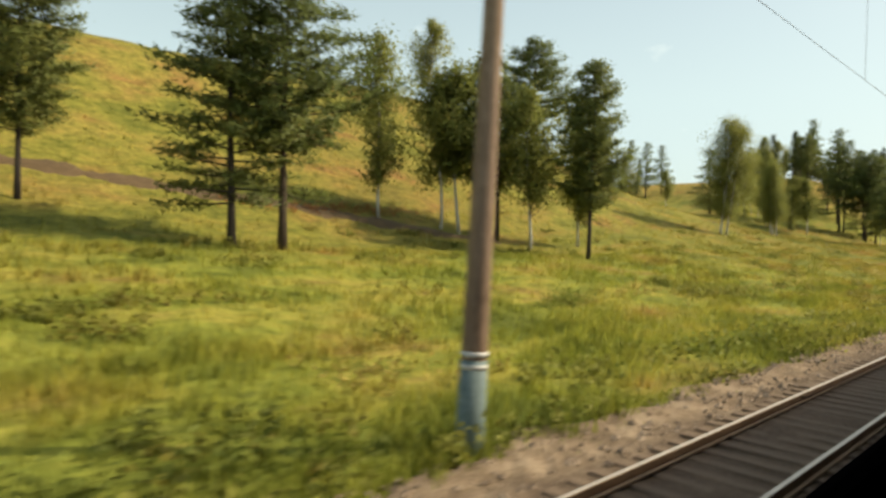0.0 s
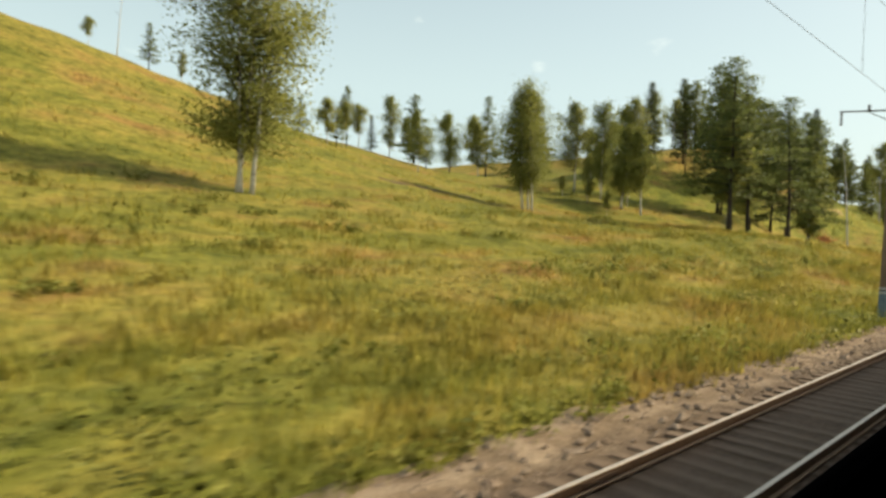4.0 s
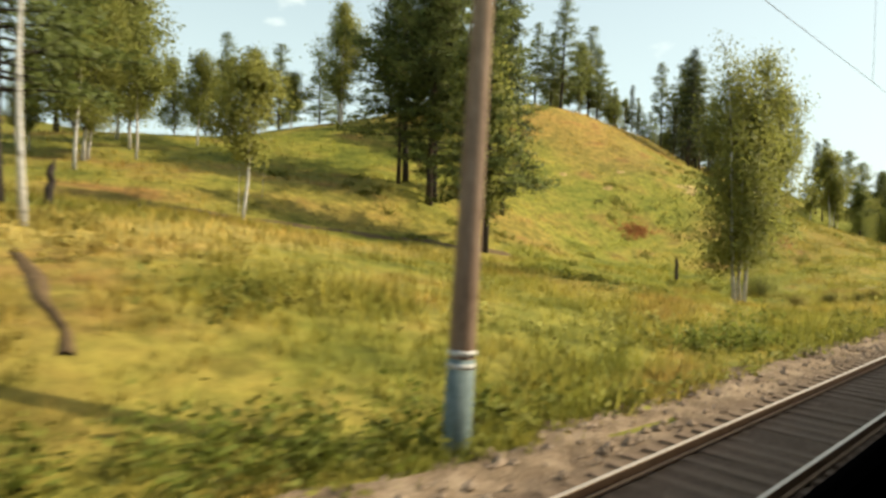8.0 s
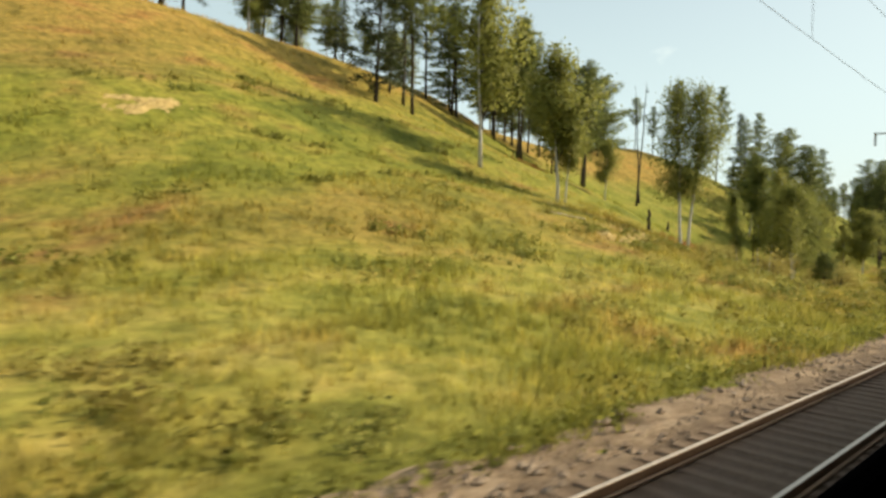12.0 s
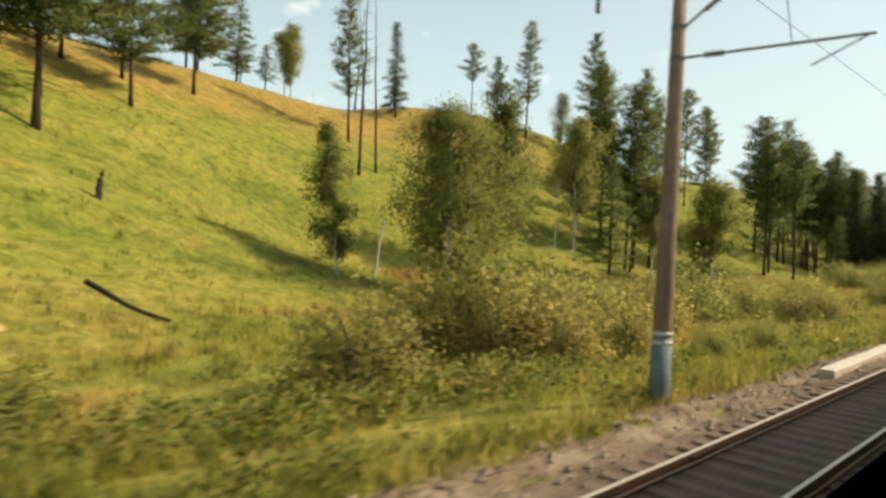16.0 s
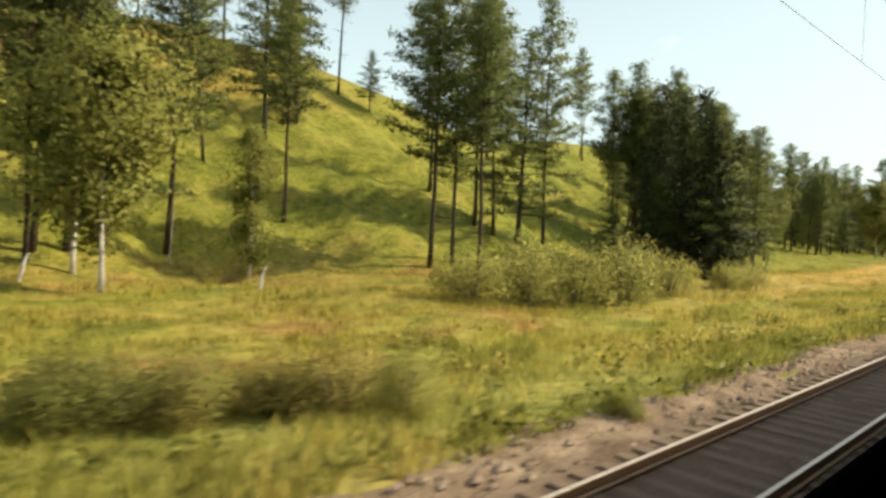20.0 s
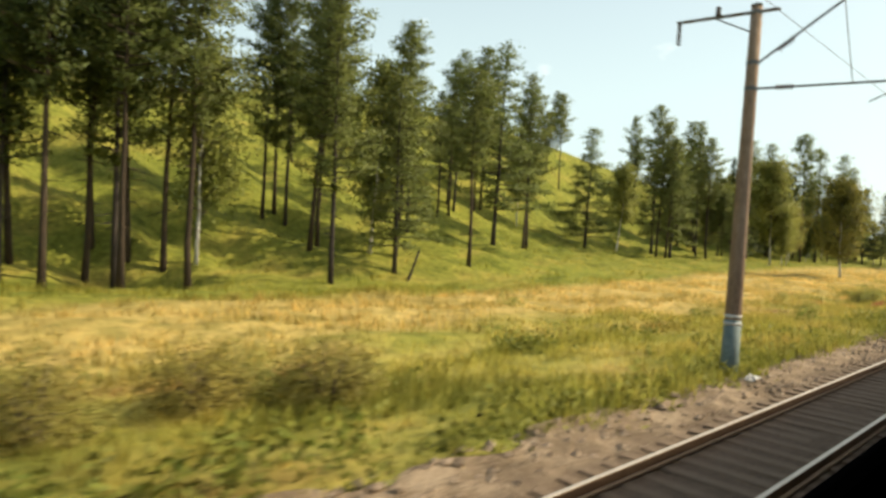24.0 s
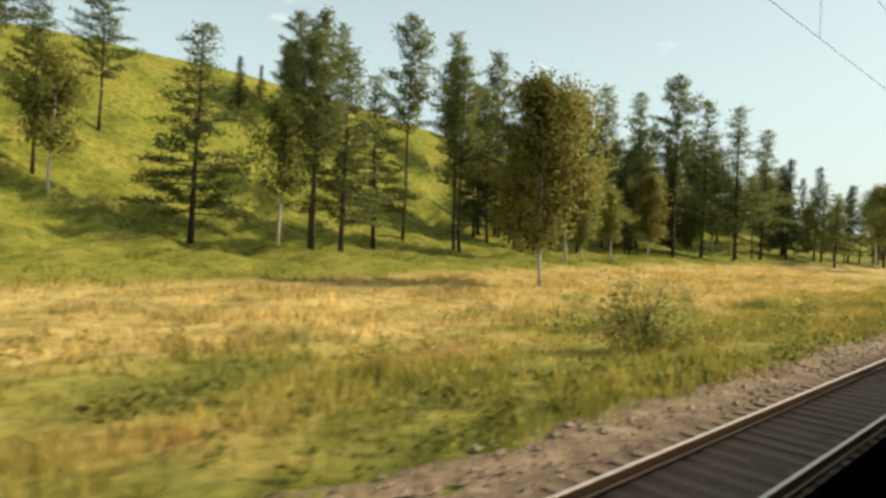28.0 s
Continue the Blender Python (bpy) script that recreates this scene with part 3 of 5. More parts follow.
# ---- the train that the view is from: flanks blackened as shade below its windows ----
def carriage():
    c = thing("train_carriage", (0, 0, 0), "passenger train carriage coloured black for shade, with its window side open", "train", "carriages of the train")

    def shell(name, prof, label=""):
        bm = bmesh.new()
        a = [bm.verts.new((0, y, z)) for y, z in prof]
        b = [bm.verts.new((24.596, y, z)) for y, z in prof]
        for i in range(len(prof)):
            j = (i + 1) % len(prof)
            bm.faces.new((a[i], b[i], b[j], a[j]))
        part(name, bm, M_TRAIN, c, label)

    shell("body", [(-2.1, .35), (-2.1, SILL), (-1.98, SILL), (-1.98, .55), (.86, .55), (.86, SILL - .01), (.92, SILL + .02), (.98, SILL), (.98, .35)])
    # unseen far side and roof, added to throw shadow over the neighbouring track
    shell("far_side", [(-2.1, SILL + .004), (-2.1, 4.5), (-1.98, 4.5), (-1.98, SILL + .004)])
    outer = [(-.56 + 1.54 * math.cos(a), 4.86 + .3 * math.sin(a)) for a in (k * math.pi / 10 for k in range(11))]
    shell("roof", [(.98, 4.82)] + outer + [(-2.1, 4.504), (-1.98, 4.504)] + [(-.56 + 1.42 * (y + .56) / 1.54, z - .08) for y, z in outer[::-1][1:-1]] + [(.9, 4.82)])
    for x in (2.2, 4.6, 20.0, 22.4):
        for y in (OWN - GAUGE / 2, OWN + GAUGE / 2):
            bm = bmesh.new()
            lathe(bm, [(.44, -.05), (.475, -.03), (.475, .07), (.40, .08), (.1, .1)], 20, (x, y, .475), (0, 1, 0))
            part("wheel", bm, M_TAR, c)
    return c


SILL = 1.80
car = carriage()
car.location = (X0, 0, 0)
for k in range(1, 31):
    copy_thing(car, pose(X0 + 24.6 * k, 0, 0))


# ---- catenary poles ----
POLE_Y, LEAN = 6.85, 2.3


def insulator(bm, at, way, discs=4, r=.06):
    prof = [(.018, 0)]
    for k in range(discs):
        h = .03 + .09 * k
        prof += [(.02, h), (r, h + .025), (r * .9, h + .045), (.02, h + .06)]
    prof.append((.018, .03 + .09 * discs))
    return lathe(bm, prof, 10, at, way)


def pole(paint=True, base="", body=M_CONCRETE, arms=True):
    p = thing("catenary_pole", (0, 0, 0), "concrete railway pole with a teal and white painted foot" if paint else "bare concrete railway pole", "pole", "poles beside the track")
    zs = [-.5, .0, 1.62, 1.66, 4.0, 7.0, 9.95]
    rad = lambda z: .225 - .0085 * (z + .1)
    bm = bmesh.new()
    tube(bm, [(0, 0, z) for z in zs], [rad(z) for z in zs], 18)
    part("shaft", bm, body, p, smooth=True)
    bm = bmesh.new()
    lathe(bm, [(.15, 9.952), (.15, 10.0), (.06, 10.04)], 16)
    part("cap", bm, M_STEEL, p)
    if paint:
        bm = bmesh.new()
        tube(bm, [(0, 0, z) for z in (-.4, .3, 1.45)], [rad(z) + .006 for z in (-.4, .3, 1.45)], 18)
        part("painted_foot", bm, M_TEAL, p, "faded teal painted foot", True)
        for z in (1.30, 1.50):
            bm = bmesh.new()
            tube(bm, [(0, 0, z), (0, 0, z + .085)], [rad(z) + .011, rad(z) + .011], 18)
            part("band", bm, M_WHITE, p, "white painted band", True)
    elif base:
        bm = bmesh.new()
        tube(bm, [(0, 0, z) for z in (-.4, .3, .95)], [rad(z) + .006 for z in (-.4, .3, .95)], 18)
        part("tarred_foot", bm, M_TAR, p, "black tarred foot", True)
    if not arms:
        return p
    # bracket towards the hill, with an upright and a hanging insulator
    bm = bmesh.new()
    for x in (-.05, .05):
        tube(bm, [(x, -.6, 9.76), (x, 2.25, 9.98)], [.03, .03], 4)
    tube(bm, [(0, .15, 9.3), (0, 1.15, 9.88)], [.022, .022], 6)
    arm = part("bracket", bm, M_STEEL, p)
    bm = bmesh.new()
    insulator(bm, (0, 1.05, 9.9), (0, 0, 1), 3, .09)
    part("insulator", bm, M_INSULATOR, arm)
    bm = bmesh.new()
    insulator(bm, (0, 2.18, 9.95), (0, 0, -1), 7, .075)
    part("insulator", bm, M_INSULATOR, arm)
    # cantilever over the track
    reach = TRACK - POLE_Y
    bm = bmesh.new()
    tube(bm, [(0, -.15, 7.70), (0, reach - .5, 7.42)], [.032, .028], 8)
    tube(bm, [(0, -.15, 8.40), (0, reach, 10.42)], [.034, .03], 8)
    tube(bm, [(0, reach - .4, 7.42), (0, reach + .55, 7.02)], [.018, .015], 6)
    tube(bm, [(0, reach + 1.2, 9.68), (0, reach + .9, 7.53)], [.012, .012], 6)
    cant = part("cantilever", bm, M_STEEL, p)
    for z, way in ((7.67, (0, -1, -.09)), (8.65, (0, -1, .61))):
        bm = bmesh.new()
        insulator(bm, (0, -.6, z), way, 5, .075)
        part("insulator", bm, M_INSULATOR, cant)
    for z in (7.7, 8.4, 9.78):
        bm = bmesh.new()
        tube(bm, [(0, 0, z - .05), (0, 0, z + .05)], [rad(z) + .012] * 2, 14)
        part("clamp", bm, M_STEEL, p)
    return p


POLES = (-48.0, 7.1, 61.9, 117.4, 172.5, 231.6, 287.6, 343.3, 398.5, 453.6, 511.2, 562.9, 618.0, 673.0, 728.0)
one = pole()
one.matrix_world = pose(POLES[0], POLE_Y, -.3, 0, LEAN, 0)
for x in POLES[1:]:
    copy_thing(one, pose(x, POLE_Y, -.3, 0, LEAN, 0))
anchor = pole(False, "tar")
anchor.matrix_world = pose(233.15, POLE_Y + .1, -.3, 0, LEAN, 0)
spare = pole(False, "", M_PALE_CONCRETE, False)
spare.matrix_world = pose(395.7, POLE_Y - .35, -.3, 0, LEAN + 1.5, 0)
tagged(spare, "grey bare concrete pole standing close before another", "pole")

# ---- overhead wires ----
for name, z_end, sag, r, label in (("contact_wire", 6.95, .02, .005, "thin grooved copper contact wire"), ("messenger_wire", 10.4, 1.9, .0055, "sagging messenger wire above the contact wire")):
    bm, pts = bmesh.new(), []
    for a, b in zip(POLES, POLES[1:]):
        pts += [(a + (b - a) * k / 10, TRACK, z_end - .3 - sag * 4 * (k / 10) * (1 - k / 10)) for k in range(10)]
    tube(bm, pts, [r] * len(pts), 5, False)
    wire = part(name, bm, M_WIRE)
    tagged(wire, label, "wire")
    if name == "messenger_wire":
        for a, b in zip(POLES, POLES[1:]):
            for k in (1.5, 3.5, 5, 6.5, 8.5):
                u = k / 10
                bm = bmesh.new()
                tube(bm, [(a + (b - a) * u, TRACK, 6.64), (a + (b - a) * u, TRACK, 10.1 - 7.6 * u * (1 - u))], [.004] * 2, 4, False)
                part("dropper", bm, M_WIRE, wire)


# ---- trees ----
def blob(verts, faces, centre, count, spread, size, rng, slim=1.0, droop=0.0, sides=3, flat=1.0):
    """A spray of small leaves round a point."""
    for _ in range(count):
        p = centre + Vector(rng.normal(0, 1, 3) * (1, 1, flat)) * spread * .55
        a = Vector(rng.normal(0, 1, 3) * (1, 1, flat)).normalized()
        a.z -= droop
        a.normalize()
        b = a.cross(Vector(rng.normal(0, 1, 3))).normalized()
        s = size * rng.uniform(.6, 1.3)
        n = len(verts)
        if sides == 3:
            verts += [p - b * s * .5 * slim, p + b * s * .5 * slim, p + a * s]
            faces.append((n, n + 1, n + 2))
        else:
            verts += [p - a * s * .5, p + b * s * .5 * slim, p + a * s * .5, p - b * s * .5 * slim]
            faces.append((n, n + 1, n + 2, n + 3))


def bent(h, rng, wander, n=9):
    off, path = Vector((0, 0, 0)), []
    drift = Vector((rng.normal(0, wander), rng.normal(0, wander), 0))
    for k in range(n):
        path.append(Vector((0, 0, h * k / (n - 1))) + off + drift * (k / (n - 1)))
        off = off + Vector((rng.normal(0, wander * .18), rng.normal(0, wander * .18), 0))
    path[0] = Vector((0, 0, -.35))
    return path


def along(path, u):
    f = max(0.0, min(u, 1.0)) * (len(path) - 1)
    k = min(int(f), len(path) - 2)
    return path[k].lerp(path[k + 1], f - k)


def round_normal(p, path, h, rng):
    """Leaf normals that lean away from the stem and upwards, with scatter."""
    a = along(path, p.z / h - .12)
    out = Vector((p.x - a.x, p.y - a.y, .35 * (p.z - a.z) + .55))
    return (out.normalized() + Vector(rng.normal(0, .17, 3))).normalized()


def conifer(seed, name, label, h=18.0, bare=.45, width=2.6, limbs=46, shape="round", leaves=9, girth=.2, material=None, gaps=.15):
    """A pine or spruce: trunk, limbs in loose whorls, needle sprays along them."""
    rng = np.random.default_rng(seed)
    t = thing(name, (0, 0, 0), label, "tree")
    path = bent(h, rng, .25)
    bm, verts, faces = bmesh.new(), [], []
    tube(bm, path, [girth * 1.25] + [girth * (1 - .93 * (k / 8) ** 1.1) for k in range(1, 9)], 8)
    for k in range(int(limbs * .16)):
        u = rng.uniform(.15, bare + .1)
        a, ang = along(path, u), rng.uniform(0, 6.28)
        tip = a + Vector((math.cos(ang), math.sin(ang), rng.uniform(-.4, .1))) * rng.uniform(.5, 1.6)
        tube(bm, [a, tip], [.03, .008], 4, False)
    for k in range(limbs):
        u = bare + (1 - bare) * ((k + rng.uniform(0, 1)) / limbs)
        v = (u - bare) / (1 - bare)
        if shape == "round":
            reach = width * min(1, .5 + 2.4 * v) * (1 - v) ** .5 * rng.uniform(.4, 1.2) + .2
        elif shape == "low":
            reach = width * (1.05 - .9 * v) * rng.uniform(.6, 1.2) + .15
        else:
            reach = width * (1 - v) ** .85 * rng.uniform(.65, 1.15) + .12
        if rng.uniform() < gaps:
            reach *= .35
        ang = k * 2.4 + rng.uniform(-.5, .5)
        a = along(path, u)
        out = Vector((math.cos(ang), math.sin(ang), 0))
        lift = reach * (rng.uniform(.05, .4) if shape == "round" else rng.uniform(-.15, .18) - (.12 if shape == "cone" else 0))
        midp, tip = a + out * reach * .55 + Vector((0, 0, lift * .25)), a + out * reach + Vector((0, 0, lift))
        tube(bm, [a, midp, tip], [.055 * girth / .2 * (1.1 - v), .03, .008], 4, False)
        steps = max(2, int(reach / .42))
        for s in range(steps):
            w = .32 + .72 * (s + rng.uniform(.2, .9)) / steps
            c = a.lerp(midp, w / .55) if w < .55 else midp.lerp(tip, (w - .55) / .45)
            blob(verts, faces, c + Vector((0, 0, .08)), int(leaves * 1.25), .56, .30, rng, .40, flat=.5)
    part("trunk", bm, M_PINE_BARK if bare > .3 else M_DARK_BARK, t, smooth=True)
    crown = raw("crown", [tuple(v) for v in verts], faces, material or M_PINE, t)
    fluffy(crown, [round_normal(v, path, h, rng) for v in verts])
    return t


def broadleaf(seed, name, label, h=15.0, trunks=1, bare=.3, width=2.2, clusters=150, leaves=13, girth=.13, material=None, weeping=0.0, size=.34, lean=0.0):
    """A birch: white stems, thin rising twigs, small leaves in clusters with gaps between."""
    rng = np.random.default_rng(seed)
    t = thing(name, (0, 0, 0), label, "tree")
    bm, verts, faces = bmesh.new(), [], []
    for s in range(trunks):
        path = bent(h * rng.uniform(.85, 1.0), rng, .35)
        foot = Vector((rng.normal(0, .65), rng.normal(0, .5), 0)) if trunks > 1 else Vector((0, 0, 0))
        tilt = Vector((lean + (rng.normal(0, .05) if trunks > 1 else 0), rng.normal(0, .04) if trunks > 1 else 0, 0))
        path = [p + foot + tilt * p.z for p in path]
        stem = bmesh.new()
        tube(stem, path, [girth * 1.2] + [girth * (1 - .92 * k / 8) for k in range(1, 9)], 8)
        part("trunk", stem, M_BIRCH_BARK, t, "white birch trunk with black marks", True)
        arms = []
        for k in range(28):
            u = bare + (1 - bare) * (k + rng.uniform(0, 1)) / 28
            v = (u - bare) / (1 - bare)
            arms.append((u, rng.uniform(0, 6.28), width * (math.sin(math.pi * min(1, .2 + .78 * v)) ** .8 + .12) * rng.uniform(.5, 1.2) / math.sqrt(trunks) ** .5))
        for k in range(clusters // trunks):
            u, ang, far = arms[int(rng.integers(28))]
            u, ang = u + rng.normal(0, .02), ang + rng.normal(0, .5)
            reach = far * rng.uniform(.15, 1.0)
            a = along(path, u * .96)
            c = a + Vector((math.cos(ang) * reach, math.sin(ang) * reach, reach * rng.uniform(.3, .8) - weeping * reach * rng.uniform(.5, 1.7)))
            if k % 3 == 0:
                tube(bm, [along(path, max(.1, u - .05)), a.lerp(c, .6) + Vector((0, 0, .15)), c], [.03, .018, .005], 4, False)
            blob(verts, faces, c, 2 * leaves, .74, size * .66, rng, .85, .3 + weeping, 3)
    tagged(part("twig_work", bm, M_DARK_BARK, t), "thin dark twig work", kind="stuff")
    crown = raw("crown", [tuple(v) for v in verts], faces, material or M_BIRCH, t)
    fluffy(crown, [round_normal(v, path, h, rng) for v in verts])
    return t


def snag(seed, h=16.0, birch=False, limbs=16, girth=.15, lean=.03):
    rng = np.random.default_rng(seed)
    t = thing("dead_tree", (0, 0, 0), "dead white birch stem without leaves" if birch else "dead grey pine trunk with bare broken branches", "tree")
    path = [p + Vector((lean * p.z, 0, 0)) for p in bent(h, rng, .3)]
    bm = bmesh.new()
    tube(bm, path, [girth * 1.2] + [girth * (1 - .85 * k / 8) for k in range(1, 9)], 8)
    part("trunk", bm, M_BIRCH_BARK if birch else M_DARK_BARK, t, smooth=True)
    for k in range(limbs):
        u = rng.uniform(.35, .97)
        a, ang = along(path, u), rng.uniform(0, 6.28)
        n = rng.uniform(.5, 1.5) * (1.15 - u) + .25
        tip = a + Vector((math.cos(ang), math.sin(ang), rng.uniform(.1, .8))) * n
        bm = bmesh.new()
        tube(bm, [a, a.lerp(tip, .5) + Vector((0, 0, -.05)), tip], [.03, .02, .006], 4, False)
        part("branch", bm, M_DARK_BARK, t)
    return t


P_LABEL = "tall pine with a bare reddish trunk and dark green needle crown"
D_LABEL = "broad pine with needle branches reaching low down its trunk"
S_LABEL = "narrow dark conifer tapering to its tip"
B_LABEL = "slender birch with white trunk and light green leaves"
KINDS = {
    "P": [(conifer(11 + k, "pine_tree", P_LABEL, 18.0, .30 + .045 * k, 3.4 + .5 * (k % 3), 70, "round", 21, .17, None, .26), 18.0) for k in range(5)],
    "U": [(conifer(28 + k, "umbrella_pine_tree", "pine with a wide rounded crown over a bare trunk", 14.0, .34, 6.0, 105, "round", 22, .22, M_PINE, .05), 14.0) for k in range(2)],
    "D": [(conifer(31 + k, "broad_pine_tree", D_LABEL, 16.0, .13 + .04 * k, 4.4, 80, "low", 18, .21, M_PINE, .2), 16.0) for k in range(3)],
    "S": [(conifer(41 + k, "conifer_tree", S_LABEL, 15.0, .09, 2.6 + .3 * k, 78, "cone", 18, .17, M_SPRUCE), 15.0) for k in range(3)],
    "B": [(broadleaf(51 + k, "birch_tree", B_LABEL, 14.0, 1, .20 + .05 * k, 2.8 + .3 * (k % 2), 270, 14, lean=(.0, .03, -.02, .05)[k]), 14.0) for k in range(4)],
    "W": [(broadleaf(61 + k, "birch_clump", "clump of white birch stems with drooping grey-green leaves", 14.0, 4, .2, 3.0, 520, 34, .10, None, .55, .19), 14.0) for k in range(2)],
    "V": [(broadleaf(64 + k, "broad_birch_clump", "broad clump of birches with drooping grey-green leaves", 14.0, 3, .18, 3.7, 640, 26, .12, None, .25, .22), 14.0) for k in range(2)],
    "T": [(conifer(36, "dense_pine_tree", "dense dark pine with a thick low crown", 17.0, .24, 4.3, 120, "round", 30, .2, M_PINE, .03), 17.0)],
    "A": [(broadleaf(76, "spreading_birch_tree", "wide old birch with heavy drooping green foliage", 14.0, 3, .12, 6.0, 900, 22, .13, None, .3, .24), 14.0)],
    "E": [(broadleaf(74, "birch_pair", "pair of white birch stems under one narrow crown", 14.0, 2, .32, 2.2, 420, 20, .13, None, .2, .24), 14.0)],
    "C": [(broadleaf(57 + k, "narrow_birch_tree", "narrow birch with grey-green leaves from near the ground up", 14.0, 1, .10 + .12 * k, 2.2, 300, 15, .12, None, .25, .30, .02), 14.0) for k in range(2)],
    "N": [(broadleaf(67, "young_birch_tree", "thin young birch with a narrow crown", 8.0, 1, .42, 1.0, 140, 14, .06, None, 0, .17, .04), 8.0)],
    "Y": [(broadleaf(71 + k, "yellowing_birch_tree", "birch with leaves turning yellow-green", 13.0, 1, .2, 3.8, 400, 17, .13, M_GOLD if k else M_BIRCH), 13.0) for k in range(2)],
    "G": [(snag(81, 16.0), 16.0), (snag(82, 16.0, False, 8), 16.0)],
    "H": [(snag(83, 12.0, True, 7, .10, .10), 12.0)],
}
for shapes in KINDS.values():
    for k, (tree, tall) in enumerate(shapes):
        tree.location = (-300 - 12 * k, 60, float(ground_z(-300, 60)))
used = {}


def plant(kind, x, y, h, group=""):
    shapes = KINDS[kind]
    n = used.get(kind, 0)
    used[kind] = n + 1
    tree, tall = shapes[n % len(shapes)]
    r = random.Random(int(x * 13 + y * 7))
    s, slim = h / tall, min(1.0, math.sqrt(21.0 / h))
    m = pose(x, y, float(ground_z(x, y)), r.uniform(-1, 1), r.uniform(0, 2), r.uniform(0, 360)) @ Matrix.Diagonal((s * slim * r.uniform(.92, 1.1), s * slim * r.uniform(.92, 1.1), s, 1))
    ob = copy_thing(tree, m) if n >= len(shapes) else tree
    ob.matrix_basis = m
    if group:
        tagged(ob, group=group)
    return ob


# the trees, stretch by stretch: kind, x, y, height
TREES_A = (
    ("T", 47.5, 31.7, 17.5), ("B", 54.8, 37.9, 15.0), ("B", 46.7, 37.6, 16.0), ("U", 82.2, 66.5, 22.0), ("U", 141.2, 107.2, 6.3), ("D", 144.0, 106.0, 7.0), ("B", 148.6, 103.2, 10.3), ("D", 151.6, 104.7, 7.9), ("B", 155.5, 108.5, 10.7),
    ("P", 157.6, 110.0, 12.4), ("D", 169.2, 27.6, 18.0), ("S", 218.1, 46.7, 24.0), ("U", 207.2, 46.8, 24.0),
    ("T", 7.3, 48.0, 17.5), ("D", 16.0, 35.4, 19.0), ("U", 18.5, 33.9, 17.1), ("D", 36.4, 90.0, 2.8),
    ("B", 36.9, 48.8, 17.7), ("B", 40.7, 70.2, 5.2), ("D", 41.1, 90.0, 4.0), ("B", 43.3, 46.7, 18.1),
    ("B", 44.6, 45.3, 19.0), ("D", 45.0, 90.0, 5.3), ("B", 47.0, 44.3, 18.7), ("U", 47.9, 43.1, 16.1),
    ("B", 73.8, 83.9, 17.4), ("B", 82.4, 89.2, 3.5), ("V", 103.4, 42.8, 19.1),
    ("B", 103.9, 89.2, 4.0), ("H", 107.5, 90.0, 10.4), ("D", 111.1, 88.7, 6.2), ("B", 115.9, 89.8, 4.1),
)
TREES_B = (
    ("V", 144.1, 48.8, 17.0), ("B", 149.1, 76.8, 10.4), ("D", 156.7, 30.0, 20.0), ("B", 158.5, 31.0, 15.0), ("H", 156.1, 30.3, 2.6), ("B", 162.0, 112.0, 10.7), ("S", 165.5, 112.0, 8.1), ("B", 169.0, 110.0, 13.5), ("B", 173.0, 108.0, 10.8), ("D", 176.5, 106.0, 9.3), ("D", 182.0, 104.0, 8.4),
    ("D", 165.0, 31.0, 20.0), ("B", 168.7, 53.8, 4.8),
    ("H", 169.0, 21.0, 13.0), ("V", 179.3, 57.4, 14.5),
    ("B", 175.5, 67.3, 4.5), ("B", 175.8, 62.2, 8.3),
    ("B", 177.1, 52.7, 15.3), ("D", 181.1, 79.8, 18.9), ("B", 183.2, 58.9, 13.4), ("B", 183.6, 38.3, 12.0),
    ("B", 184.5, 65.2, 17.8), ("B", 185.1, 71.6, 18.5), ("H", 185.4, 42.8, 3.5), ("H", 189.2, 46.8, 2.6),
)
TREES_C = (
    ("B", 193.1, 70.5, 12.0), ("B", 198.8, 74.7, 11.1), ("B", 202.2, 35.0, 17.0), ("D", 203.5, 35.5, 22.9), ("D", 197.5, 135.0, 22.9), ("B", 214.5, 138.0, 21.9), ("D", 222.0, 130.0, 24.7), ("D", 234.5, 130.0, 22.5), ("D", 244.0, 128.0, 20.2),
    ("B", 205.4, 81.4, 13.5), ("W", 207.0, 15.9, 17.5), ("P", 207.7, 52.4, 26.5), ("D", 208.6, 47.6, 25.5),
    ("D", 210.1, 54.1, 29.8), ("B", 211.0, 81.6, 9.0), ("B", 216.5, 77.2, 17.6), ("B", 217.5, 128.9, 18.1),
    ("B", 219.1, 81.7, 17.8), ("S", 226.6, 78.8, 20.7), ("P", 227.1, 59.1, 21.7), ("P", 229.3, 59.2, 21.1),
    ("P", 230.5, 71.2, 21.5), ("P", 231.3, 69.2, 23.1), ("D", 232.6, 60.5, 26.1), ("P", 234.4, 63.9, 20.8),
    ("S", 236.1, 74.5, 21.1), ("B", 237.2, 64.9, 4.7), ("B", 246.8, 88.4, 17.4),
    ("B", 260.3, 89.9, 15.9), ("B", 261.8, 174.6, 21.9),
)
